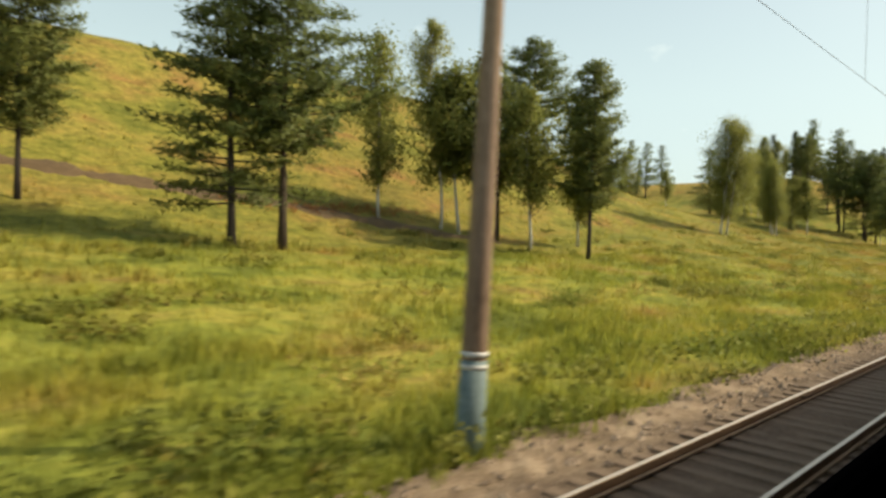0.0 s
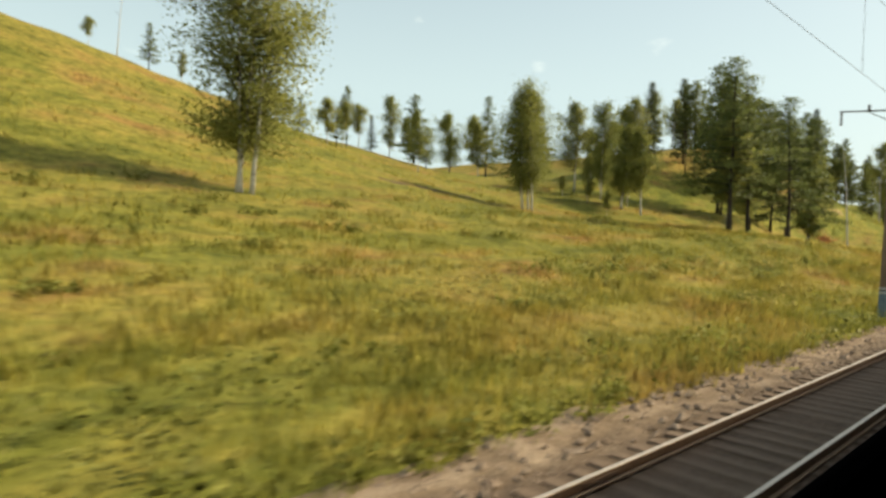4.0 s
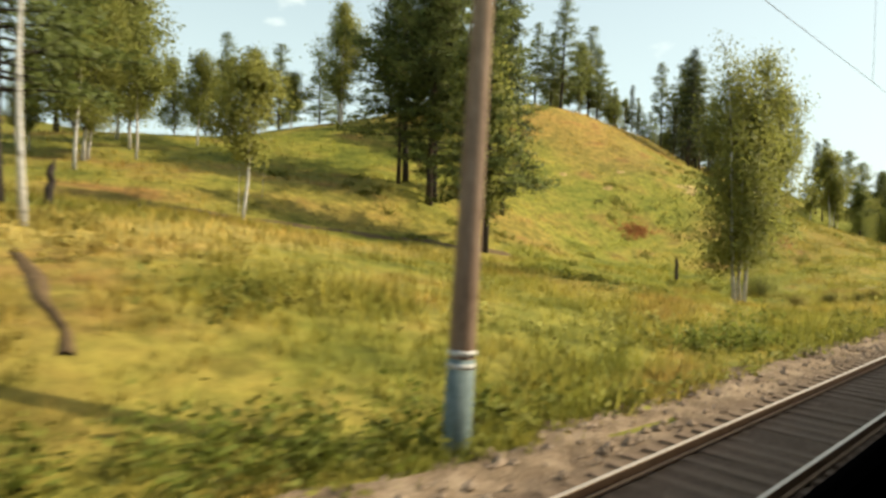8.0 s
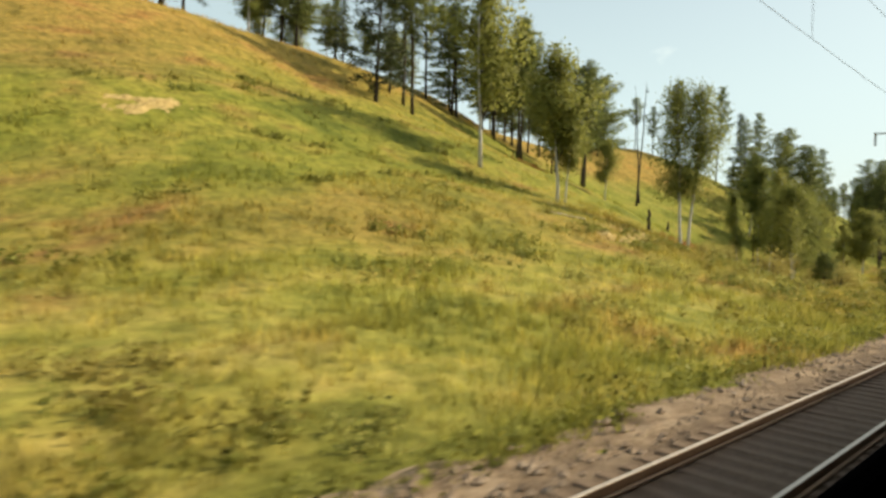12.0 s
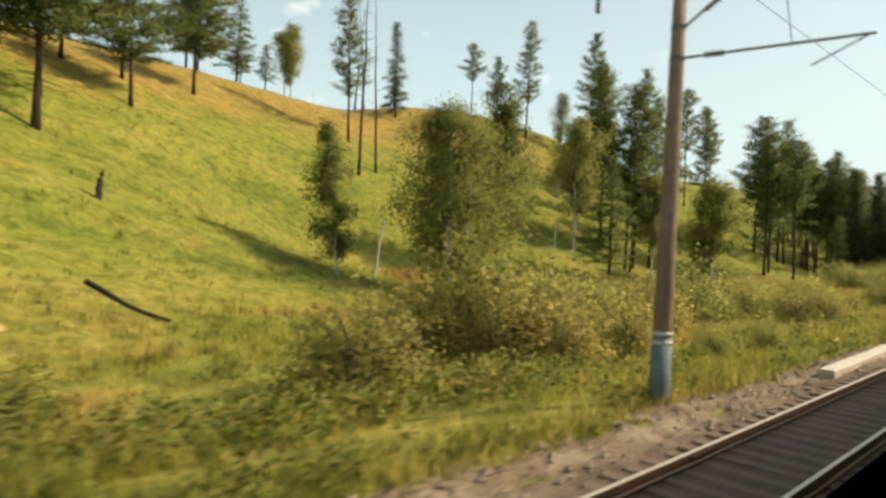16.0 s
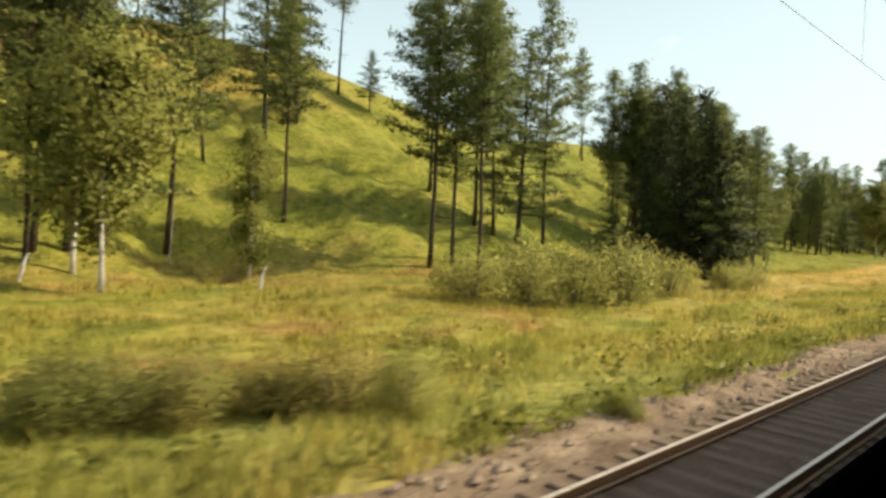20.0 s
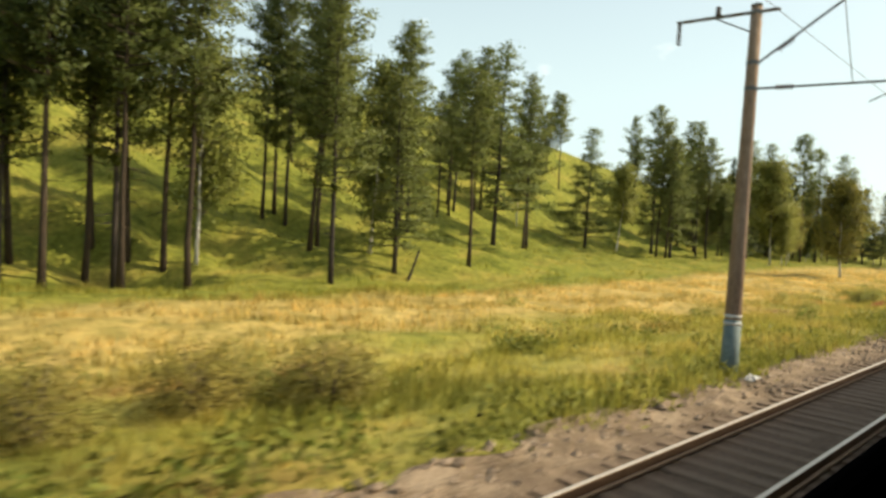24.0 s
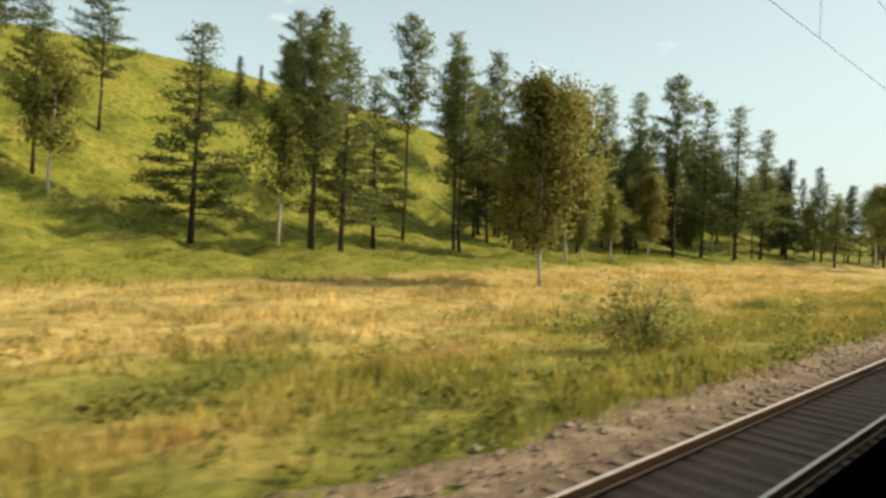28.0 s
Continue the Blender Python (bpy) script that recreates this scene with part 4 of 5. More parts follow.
TREES_D = (
    ("S", 262.9, 149.5, 13.5), ("B", 263.3, 87.6, 8.8), ("D", 273.2, 87.2, 18.0), ("D", 274.0, 80.8, 23.9),
    ("D", 279.0, 87.3, 17.0), ("B", 287.7, 85.8, 17.2), ("P", 291.2, 88.2, 14.7), ("S", 292.8, 61.3, 24.6),
    ("B", 293.4, 44.0, 23.6), ("D", 293.9, 87.5, 22.5), ("B", 294.4, 35.0, 16.2), ("B", 295.3, 34.8, 9.9),
    ("D", 295.5, 85.8, 18.4), ("P", 298.8, 61.6, 23.6), ("S", 299.4, 78.9, 11.1), ("E", 299.5, 25.3, 14.5),
    ("S", 300.3, 68.5, 11.1), ("P", 300.4, 65.5, 23.7), ("B", 301.3, 86.6, 8.4), ("H", 301.6, 19.1, 2.6),
    ("D", 302.2, 85.2, 9.9), ("U", 305.0, 16.1, 3.1), ("N", 305.6, 18.7, 7.0),
    ("B", 308.3, 85.6, 9.1), ("S", 317.3, 87.4, 8.5), ("P", 317.5, 80.7, 22.5), ("B", 318.0, 45.2, 8.9),
    ("P", 319.4, 76.1, 23.8), ("P", 319.7, 61.7, 21.9), ("D", 320.1, 75.8, 18.5), ("P", 320.7, 61.8, 20.9),
    ("D", 321.6, 79.1, 17.0), ("U", 324.7, 71.3, 15.0), ("P", 327.9, 77.3, 23.3), ("P", 328.6, 55.8, 20.2),
    ("D", 331.5, 78.1, 18.5), ("P", 335.6, 75.1, 23.7), ("U", 339.9, 82.6, 16.0), ("U", 340.7, 64.6, 22.4),
    ("P", 342.3, 72.7, 20.1),
)
TREES_E = (
    ("D", 346.5, 86.5, 18.5), ("U", 352.5, 79.5, 16.0), ("P", 353.7, 88.2, 23.9), ("C", 359.5, 44.9, 13.8),
    ("U", 365.2, 94.2, 17.9), ("A", 367.0, 38.9, 17.0), ("D", 372.1, 117.0, 16.5),
    ("D", 373.6, 115.6, 17.4), ("D", 382.4, 118.3, 16.9), ("D", 383.1, 118.3, 8.8), ("G", 385.4, 79.8, 29.7),
    ("D", 388.5, 118.4, 9.0), ("P", 388.7, 53.5, 23.5), ("C", 389.9, 52.9, 23.4), ("G", 390.1, 81.8, 30.0),
    ("H", 390.6, 102.8, 5.4), ("H", 391.6, 104.5, 4.9), ("P", 392.4, 93.5, 27.4), ("B", 393.4, 119.5, 15.0),
    ("H", 394.5, 49.0, 12.5), ("B", 394.5, 119.0, 15.3),
)
TREES_F = (
    ("D", 404.1, 46.9, 16.6), ("B", 410.4, 57.3, 21.3), ("G", 411.0, 119.3, 23.4), ("G", 414.0, 120.0, 24.3),
    ("S", 417.7, 112.8, 21.2), ("P", 420.0, 53.2, 21.1), ("P", 420.6, 54.5, 30.0), ("P", 422.0, 60.2, 22.0),
    ("Y", 422.0, 41.0, 16.7), ("P", 422.5, 60.5, 30.0), ("B", 422.5, 50.7, 19.0), ("D", 422.8, 120.0, 9.3),
    ("P", 422.8, 54.4, 30.0), ("B", 426.3, 69.1, 23.4), ("H", 430.3, 54.1, 5.8), ("P", 430.7, 56.0, 30.0),
    ("C", 434.6, 48.0, 13.5), ("P", 440.2, 72.7, 21.4), ("P", 443.4, 59.1, 23.3), ("P", 444.9, 115.6, 18.5),
    ("P", 456.1, 106.4, 30.1),
)
TREES_G = (
    ("P", 450.8, 44.1, 29.0), ("P", 450.6, 112.0, 17.5), ("D", 451.5, 80.5, 30.0), ("P", 476.0, 100.6, 34.9),
    ("P", 453.1, 39.9, 25.0), ("P", 454.1, 44.6, 25.9), ("S", 458.8, 85.0, 30.0),
    ("P", 463.3, 50.8, 27.1), ("P", 463.9, 48.3, 24.2), ("B", 464.9, 101.6, 15.5), ("P", 489.5, 90.0, 34.0), ("P", 499.5, 84.0, 33.0), ("P", 466.8, 62.9, 27.5),
    ("D", 467.5, 47.8, 24.4), ("P", 473.3, 48.6, 30.3), ("D", 473.7, 38.8, 12.0), ("S", 474.6, 35.7, 12.0),
    ("D", 475.8, 34.7, 11.0), ("D", 477.3, 35.0, 11.0), ("S", 478.0, 33.0, 20.1), ("S", 478.2, 30.2, 18.7),
    ("D", 479.3, 30.2, 19.0), ("D", 479.9, 95.9, 11.2), ("S", 480.3, 29.7, 17.1), ("S", 481.0, 37.8, 22.0),
    ("S", 481.7, 30.0, 16.8), ("S", 482.5, 29.2, 15.8), ("S", 484.6, 38.5, 21.9), ("S", 485.3, 34.0, 22.0),
)
TREES_H = (
    ("P", 497.9, 52.1, 25.7), ("P", 498.2, 54.8, 28.2), ("P", 500.3, 52.2, 27.5), ("P", 500.6, 50.7, 26.0),
    ("P", 501.6, 52.9, 26.5), ("P", 502.2, 45.2, 30.4), ("P", 506.2, 52.1, 27.4), ("P", 506.4, 44.0, 26.5),
    ("P", 507.3, 48.6, 30.2), ("P", 507.4, 55.6, 31.8), ("P", 509.4, 53.0, 28.7), ("P", 511.0, 44.5, 26.5),
    ("P", 511.5, 51.1, 29.0),
)
TREES_I = (
    ("B", 513.9, 50.7, 18.8), ("P", 521.1, 41.8, 23.7), ("P", 524.3, 60.3, 22.7), ("P", 524.5, 50.9, 26.5),
    ("P", 525.9, 51.8, 22.4), ("P", 526.0, 60.9, 23.4), ("P", 526.3, 59.0, 24.8), ("D", 530.4, 45.5, 18.6),
    ("C", 531.9, 51.6, 21.8), ("P", 534.2, 50.2, 24.2), ("P", 536.9, 71.1, 19.2), ("P", 539.4, 81.8, 17.4),
    ("P", 542.8, 48.0, 21.6), ("P", 543.7, 59.9, 24.8), ("P", 549.8, 82.5, 15.6), ("G", 555.1, 82.8, 21.6),
    ("D", 555.3, 56.0, 26.6), ("P", 557.9, 103.0, 31.1), ("G", 559.3, 104.9, 19.7),
)
TREES_J = (
    ("P", 560.7, 73.3, 19.7), ("P", 564.7, 74.9, 25.0), ("D", 568.9, 79.7, 18.9), ("P", 569.1, 78.3, 27.6),
    ("P", 570.1, 63.1, 25.7), ("P", 573.1, 64.9, 28.2), ("P", 577.4, 81.4, 26.9), ("P", 579.2, 81.6, 30.1),
    ("P", 583.6, 81.6, 19.8), ("B", 584.3, 76.7, 17.9), ("P", 593.1, 94.2, 20.8), ("D", 596.7, 69.8, 24.2),
)
TREES_K = (
    ("P", 604.6, 57.1, 22.1), ("P", 605.8, 59.6, 25.4), ("B", 606.9, 69.1, 21.5), ("Y", 607.2, 29.0, 15.6),
    ("D", 609.0, 58.4, 23.6), ("S", 617.4, 104.6, 9.6), ("S", 618.1, 106.3, 4.5), ("D", 621.2, 69.0, 23.2),
    ("S", 623.4, 109.0, 6.5), ("P", 625.6, 98.3, 24.4), ("P", 626.7, 103.4, 16.0), ("P", 627.0, 103.8, 15.9),
    ("P", 627.5, 105.6, 14.1), ("P", 629.4, 60.5, 25.8), ("P", 630.4, 74.0, 33.6), ("P", 631.5, 63.8, 30.4),
)
TREES_L = (
    ("Y", 640.7, 51.2, 25.3), ("B", 641.1, 48.9, 12.5), ("P", 644.9, 114.2, 18.1), ("P", 646.2, 71.2, 25.0),
    ("D", 650.8, 77.9, 26.9), ("B", 652.9, 51.8, 12.3), ("P", 653.5, 76.1, 32.6), ("Y", 677.7, 59.5, 15.4),
    ("D", 679.1, 70.3, 32.4), ("P", 688.3, 59.9, 35.7), ("D", 691.6, 70.0, 32.7), ("Y", 697.7, 61.2, 10.1),
    ("D", 699.9, 59.5, 32.9), ("D", 704.1, 54.2, 31.4), ("D", 733.0, 59.7, 31.5), ("S", 746.7, 58.4, 25.9),
    ("S", 759.4, 55.6, 24.9), ("S", 775.0, 51.5, 21.5), ("S", 808.2, 52.0, 21.9),
)
for row in (TREES_A, TREES_B, TREES_C, TREES_D, TREES_E, TREES_F, TREES_G, TREES_H, TREES_I, TREES_J, TREES_K, TREES_L):
    for kind, x, y, h in row:
        plant(kind, x, y, h)

# woods beyond: along the far foot of the hill, behind the crest and at both ends of the valley
r = random.Random(5)


def wood(count, x0, x1, y0, y1, kinds, h0, h1):
    for _ in range(count):
        x, y = r.uniform(x0, x1), r.uniform(y0, y1)
        plant(r.choice(kinds), x, y, r.uniform(h0, h1), "woods on the hill")


wood(46, 655, 830, 62, 100, "PPDSSPB", 18, 27)
wood(30, 720, 900, 26, 60, "SDPB", 15, 23)
wood(12, 255, 330, 90, 112, "PBD", 10, 15)
wood(10, -90, 0, 40, 75, "PDB", 13, 18)

wood(22, 640, 740, 62, 84, "DDPS", 15, 21)


# ---- grass: blades in tufts over the meadow ----
def grass(name, x0, x1, y0, y1, per_m2, tall, blades, seed, label):
    g = np.random.default_rng(seed)
    n = int((x1 - x0) * (y1 - y0) * per_m2)
    x, y = g.uniform(x0, x1, n), y0 + (y1 - y0) * g.uniform(0, 1, n) ** 1.25
    clump = np.sin(x * .37 + 2 * np.sin(y * .23)) * np.sin(y * .51 + 1.7 * np.sin(x * .11))
    keep = (g.uniform(-1.1, 1, n) < clump + .75) & off_track(x, y)
    x, y, clump = x[keep], y[keep], clump[keep]
    z, n = ground_z(x, y), len(x)
    base = np.repeat(np.stack([x, y, z], -1), blades, 0) + g.normal(0, 1, (n * blades, 3)) * (.16, .16, 0)
    size = np.repeat(tall * g.uniform(.5, 1.25, n) * (1 + .35 * clump), blades) * g.uniform(.7, 1.15, n * blades)
    ang = g.uniform(0, 2 * np.pi, n * blades)
    wide = np.stack([np.cos(ang), np.sin(ang), 0 * ang], -1) * (size * .05)[:, None]
    tip = base + np.stack([g.normal(0, .28, n * blades) * size, g.normal(0, .28, n * blades) * size, size], -1)
    base[:, 2] -= .05
    v = np.stack([base - wide, base + wide, tip], 1).reshape(-1, 3)
    f = np.arange(len(v)).reshape(-1, 3)
    mesh = bpy.data.meshes.new(name)
    mesh.vertices.add(len(v)), mesh.loops.add(f.size), mesh.polygons.add(len(f))
    mesh.vertices.foreach_set("co", v.ravel())
    mesh.loops.foreach_set("vertex_index", f.ravel())
    mesh.polygons.foreach_set("loop_start", np.arange(0, f.size, 3))
    mesh.update()
    mesh.validate()
    mesh.materials.append(M_BLADES)
    ob = new(name, mesh)
    lean = np.repeat(g.normal(0, .30, (n * blades, 3)) + (0, -.12, 1), 3, 0)
    fluffy(ob, (lean / np.linalg.norm(lean, axis=1)[:, None]).tolist())
    return tagged(ob, label, "grass", kind="stuff")


grass("verge_grass", -40, 640, 6.25, 15, 9.0, .36, 10, 1, "tall mixed meadow grass beside the railway")
grass("shoulder_grass", -40, 640, 5.7, 6.9, 3.0, .15, 5, 4, "short dry tufts growing through the ballast shoulder")
grass("meadow_grass", -60, 680, 14, 34, 4.4, .38, 8, 2, "tufted late-summer meadow grass")
grass("hill_grass", -60, 700, 33, 80, 1.2, .42, 6, 3, "sparse tufts of grass on the hillside")


# ---- weeds and shrubs ----
def weeds(name, rows, seed, material, label, size=.17):
    """Leafy herbs in drifts: (x, y, half length, half width, count, height)."""
    g = np.random.default_rng(seed)
    verts, faces = [], []
    for x, y, lx, ly, count, tall in rows:
        for _ in range(count):
            px, py = x + g.normal(0, .5) * lx, y + g.normal(0, .5) * ly
            if py < 6.0:
                continue
            pz, hh = float(ground_z(px, py)), tall * g.uniform(.5, 1.2)
            for k in range(5):
                blob(verts, faces, Vector((px, py, pz + hh * (k + .5) / 5)), 4, .20 + .10 * hh, size, g, .6, .1, 4)
    ob = raw(name, [tuple(v) for v in verts], faces, material)
    lean = g.normal(0, .38, (len(verts) // 4, 3)) + (0, 0, 1)
    fluffy(ob, np.repeat(lean / np.linalg.norm(lean, axis=1)[:, None], 4, axis=0).tolist())
    return tagged(ob, label, "weeds", kind="stuff")


drifts = [(-10 + 5.65 * k, 7.8 + 1.9 * math.sin(k * 1.7), 3.2, .9, 15, .45 + .2 * math.sin(k * 2.3)) for k in range(116)]
weeds("green_weeds", drifts, 5, M_WEED, "low green leafy weeds along the ballast edge")
weeds("edge_weeds", [(-12 + 7.1 * k, 6.85 + .35 * math.sin(k * 1.3), 3.6, .45, 24, .3 + .12 * math.sin(k * 2.9)) for k in range(92)], 8, M_WEED, "low dark green weeds where the ballast ends", .13)
weeds("nettle_patch", [(168, 8.3, 5, .7, 60, .75), (186, 9.0, 3, .8, 36, .7), (160, 8.2, 5, .8, 50, .7), (196, 10.5, 6, 1.2, 16, .6), (303, 9.3, 5, 1.0, 50, .6), (318, 9.5, 6, 1.4, 40, .6), (345, 10, 8, 2, 50, .7), (171, 7.6, 4, .5, 70, .55), (1, 8.2, 5, .9, 50, .6), (22, 8.4, 6, .9, 60, .6), (153.2, 8.6, 1.6, .6, 40, .7), (149.4, 8.8, 1.3, .6, 34, .7), (147.2, 9.5, 2.4, .8, 24, .45), (24.6, 17.6, 2.4, .8, 40, .6), (187.4, 8.2, 2.2, .7, 50, .7), (340.4, 14.6, 1.4, .6, 34, .8), (335.6, 10.6, 2.4, .9, 50, .7), (479.2, 13.0, 1.0, .5, 24, .6), (488.6, 12.6, 1.6, .6, 40, .7), (495, 7.7, 5, .5, 60, .5), (536.3, 12.4, 1.2, .5, 16, .6), (553, 7.7, 5, .5, 70, .55)], 6, M_NETTLE, "dark green patch of nettles and tall weeds", .15)
weeds("light_herbs", [(38.6, 16.6, 3.4, 1.4, 150, .5), (343.6, 12.4, 3.2, .9, 130, .8), (338.4, 13.6, 2.2, .8, 70, .7), (490.2, 12.0, 1.4, .5, 50, .6)], 12, M_WEED, "bright green drift of tall leafy herbs", .16)
weeds("rust_weeds", [(10 + 23 * k, 12 + 7 * abs(math.sin(k * 2.1)), 4, 2, 26, .45) for k in range(27)], 7, M_SCRUB, "rust-brown dried weeds in the meadow", .15)


HERBS = {M_WEED: "knee-high green herbs in the meadow", M_WILLOW: "grey-green tall herbs in the meadow", M_SCRUB: "brown seeding herbs in the meadow", M_GOLD: "yellow-green herbs in the meadow"}
for n, (material, label) in enumerate(HERBS.items()):
    q = random.Random(40 + n)
    rows = []
    for k in range(52):
        x, near = q.uniform(-20, 620), q.random()
        rows.append((x, 8.5 + 15 * near ** 1.3, q.uniform(1.0, 3.0), q.uniform(.6, 1.6), q.randint(8, 18), q.uniform(.35, .75)))
    for k in range(22):
        rows.append((q.uniform(282, 372), q.uniform(9.5, 23), q.uniform(.8, 2.2), q.uniform(.6, 1.4), q.randint(8, 16), q.uniform(.5, 1.0)))
    for k in range(9):
        rows.append((q.uniform(286, 312), q.uniform(11, 27), q.uniform(.8, 2.0), q.uniform(.6, 1.4), q.randint(10, 18), q.uniform(.35, .7)))
    weeds("meadow_herbs", rows, 50 + n, material, label, .16)


q = random.Random(77)
slopes = [(q.uniform(192, 300), q.uniform(22, 56)) for _ in range(90)] + [(q.uniform(-12, 165), q.uniform(14, 46)) for _ in range(90)]
weeds("slope_herbs", [(x, y, q.uniform(.7, 2.2), q.uniform(.4, 1.0), q.randint(6, 14), q.uniform(.25, .5)) for x, y in slopes], 61, M_WEED, "scattered green herbs on the slope", .19)
weeds("seed_heads", [(x + q.uniform(-4, 4), y + q.uniform(-3, 3), q.uniform(.5, 1.6), q.uniform(.3, .8), q.randint(5, 11), q.uniform(.3, .6)) for x, y in slopes], 62, M_GOLD, "yellow-green seed heads scattered over the slope", .13)


weeds("red_herbs", [(553.6, 12.2, 1.9, .5, 60, .4), (556.4, 11.4, 1.9, .5, 60, .4), (239.8, 43.2, 3.0, 1.6, 90, .5), (310.7, 30.5, 3.0, 1.8, 80, .6), (372.4, 50.7, 4.0, 1.8, 90, .6), (321.6, 60.1, 4.0, 2.0, 80, .5), (375.5, 54.3, 3.5, 1.6, 60, .6), (34, 50.5, 9, 1.4, 120, .4), (241.5, 42.8, 2.4, 1.2, 90, .45)], 9, M_RUST, "rust-red drying herbs on the slope", .16)


def bush(seed, name, label, h=2.2, w=1.6, stems=9, clusters=70, material=None, size=.2):
    g = np.random.default_rng(seed)
    t = thing(name, (0, 0, 0), label, "bush")
    bm, verts, faces = bmesh.new(), [], []
    for k in range(stems):
        ang, r0 = g.uniform(0, 6.28), g.uniform(.2, 1)
        tip = Vector((math.cos(ang) * w * r0 * .8, math.sin(ang) * w * r0 * .8, h * g.uniform(.6, .95) * (1.1 - .4 * r0)))
        tube(bm, [Vector((math.cos(ang) * .12, math.sin(ang) * .12, -.15)), tip * .5 + Vector((0, 0, .15)), tip], [.03, .02, .006], 4, False)
    part("stem", bm, M_GREY_WOOD, t)
    for k in range(clusters):
        ang, r0 = g.uniform(0, 6.28), math.sqrt(g.uniform(0, 1))
        top = h * math.sqrt(max(.05, 1 - .8 * r0 * r0)) * g.uniform(.75, 1.1)
        blob(verts, faces, Vector((math.cos(ang) * w * r0, math.sin(ang) * w * r0, g.uniform(.12, 1) * top)), 30, .42, size * .72, g, .7, 0, 3)
    crown = raw("crown", [tuple(v) for v in verts], faces, material or M_WILLOW, t)
    fluffy(crown, [(Vector((v.x, v.y, v.z * .8 + .1)).normalized() + Vector(g.normal(0, .2, 3))).normalized() for v in verts])
    return t


BUSHES = {
    "w": [bush(91 + k, "willow_bush", "rounded grey-green willow bush", 2.1, 1.0 + .15 * k, 9, 135, M_WILLOW, .125) for k in range(3)],
    "d": [bush(95 + k, "scrub_bush", "brownish dry scrub bush", 1.9, 1.1, 12, 125, M_SCRUB, .125) for k in range(2)],
    "g": [bush(98 + k, "green_bush", "dense dark green bush", 2.0, 1.0, 8, 150, M_WEED, .125) for k in range(2)],
}
grown = {}


def set_bush(kind, x, y, h):
    n = grown.get(kind, 0)
    grown[kind] = n + 1
    shapes = BUSHES[kind]
    q = random.Random(int(x * 11 + y * 5))
    s = h / 1.7
    m = pose(x, y, float(ground_z(x, y)) - .05, 0, 0, q.uniform(0, 360)) @ Matrix.Diagonal((s * q.uniform(.9, 1.3), s * q.uniform(.9, 1.3), s, 1))
    ob = copy_thing(shapes[n % len(shapes)], m) if n >= len(shapes) else shapes[n]
    ob.matrix_basis = m


SHRUBS_A = (
    ("d", 220.0, 16.8, 1.0), ("d", 219.6, 14.3, 0.9), ("d", 221.5, 14.2, 1.0), ("d", 223.2, 13.4, 0.8), ("d", 226.3, 13.1, 0.8),
    ("w", 219.7, 14.3, 1.0), ("d", 223.2, 14.8, 0.7), ("w", 225.1, 21.3, 1.9), ("d", 238.8, 10.3, 0.5), ("d", 305.3, 26.4, 1.1),
    ("d", 307.8, 27.2, 1.5), ("g", 307.9, 7.8, 1.0), ("d", 308.3, 25.7, 1.9), ("w", 311.9, 8.9, 1.0), ("d", 319.8, 25.3, 3.2),
    ("w", 330.5, 13.8, 2.3), ("g", 332.8, 16.9, 1.5), ("d", 341.4, 15.6, 2.9), ("d", 347.5, 15.6, 3.3), ("d", 350.6, 16.4, 3.5), ("d", 349.3, 13.8, 2.4), ("d", 346.3, 18.9, 2.3), ("g", 349.9, 18.5, 4.3),
    ("w", 353.1, 10.0, 1.0), ("d", 353.2, 13.6, 2.3), ("d", 353.5, 18.8, 2.3), ("w", 353.6, 16.6, 2.9), ("d", 354.8, 28.2, 3.0),
    ("d", 355.9, 18.2, 2.5), ("w", 356.0, 9.1, 1.0), ("d", 357.1, 31.8, 3.1), ("w", 358.7, 27.7, 2.6), ("d", 358.8, 17.2, 2.5),
    ("d", 359.1, 20.9, 1.9), ("d", 361.4, 29.9, 3.2), ("d", 361.7, 21.9, 2.6),
)
SHRUBS_B = (
    ("d", 362.4, 17.9, 3.1), ("d", 365.0, 18.4, 2.6), ("w", 365.1, 21.7, 2.4), ("w", 368.9, 18.5, 3.4), ("d", 370.4, 21.8, 2.7),
    ("g", 371.7, 17.8, 1.7), ("d", 374.7, 14.3, 2.0), ("d", 374.9, 24.3, 1.9), ("w", 375.7, 20.2, 1.5), ("d", 376.1, 12.7, 2.1),
    ("d", 378.2, 22.3, 1.5), ("w", 378.6, 18.5, 2.4), ("w", 379.9, 14.7, 1.7), ("w", 380.1, 15.5, 2.3), ("d", 382.1, 22.6, 1.3),
    ("d", 382.3, 27.4, 2.5), ("g", 385.3, 18.4, 1.5), ("w", 386.7, 17.7, 1.1), ("w", 388.3, 17.3, 2.8), ("d", 388.6, 16.0, 1.5),
    ("d", 390.8, 15.0, 1.6), ("w", 400.2, 14.8, 2.1), ("w", 409.4, 13.0, 1.4),
    ("w", 411.2, 12.8, 1.2), ("w", 414.7, 14.1, 1.4), ("w", 415.9, 15.9, 1.1),
)
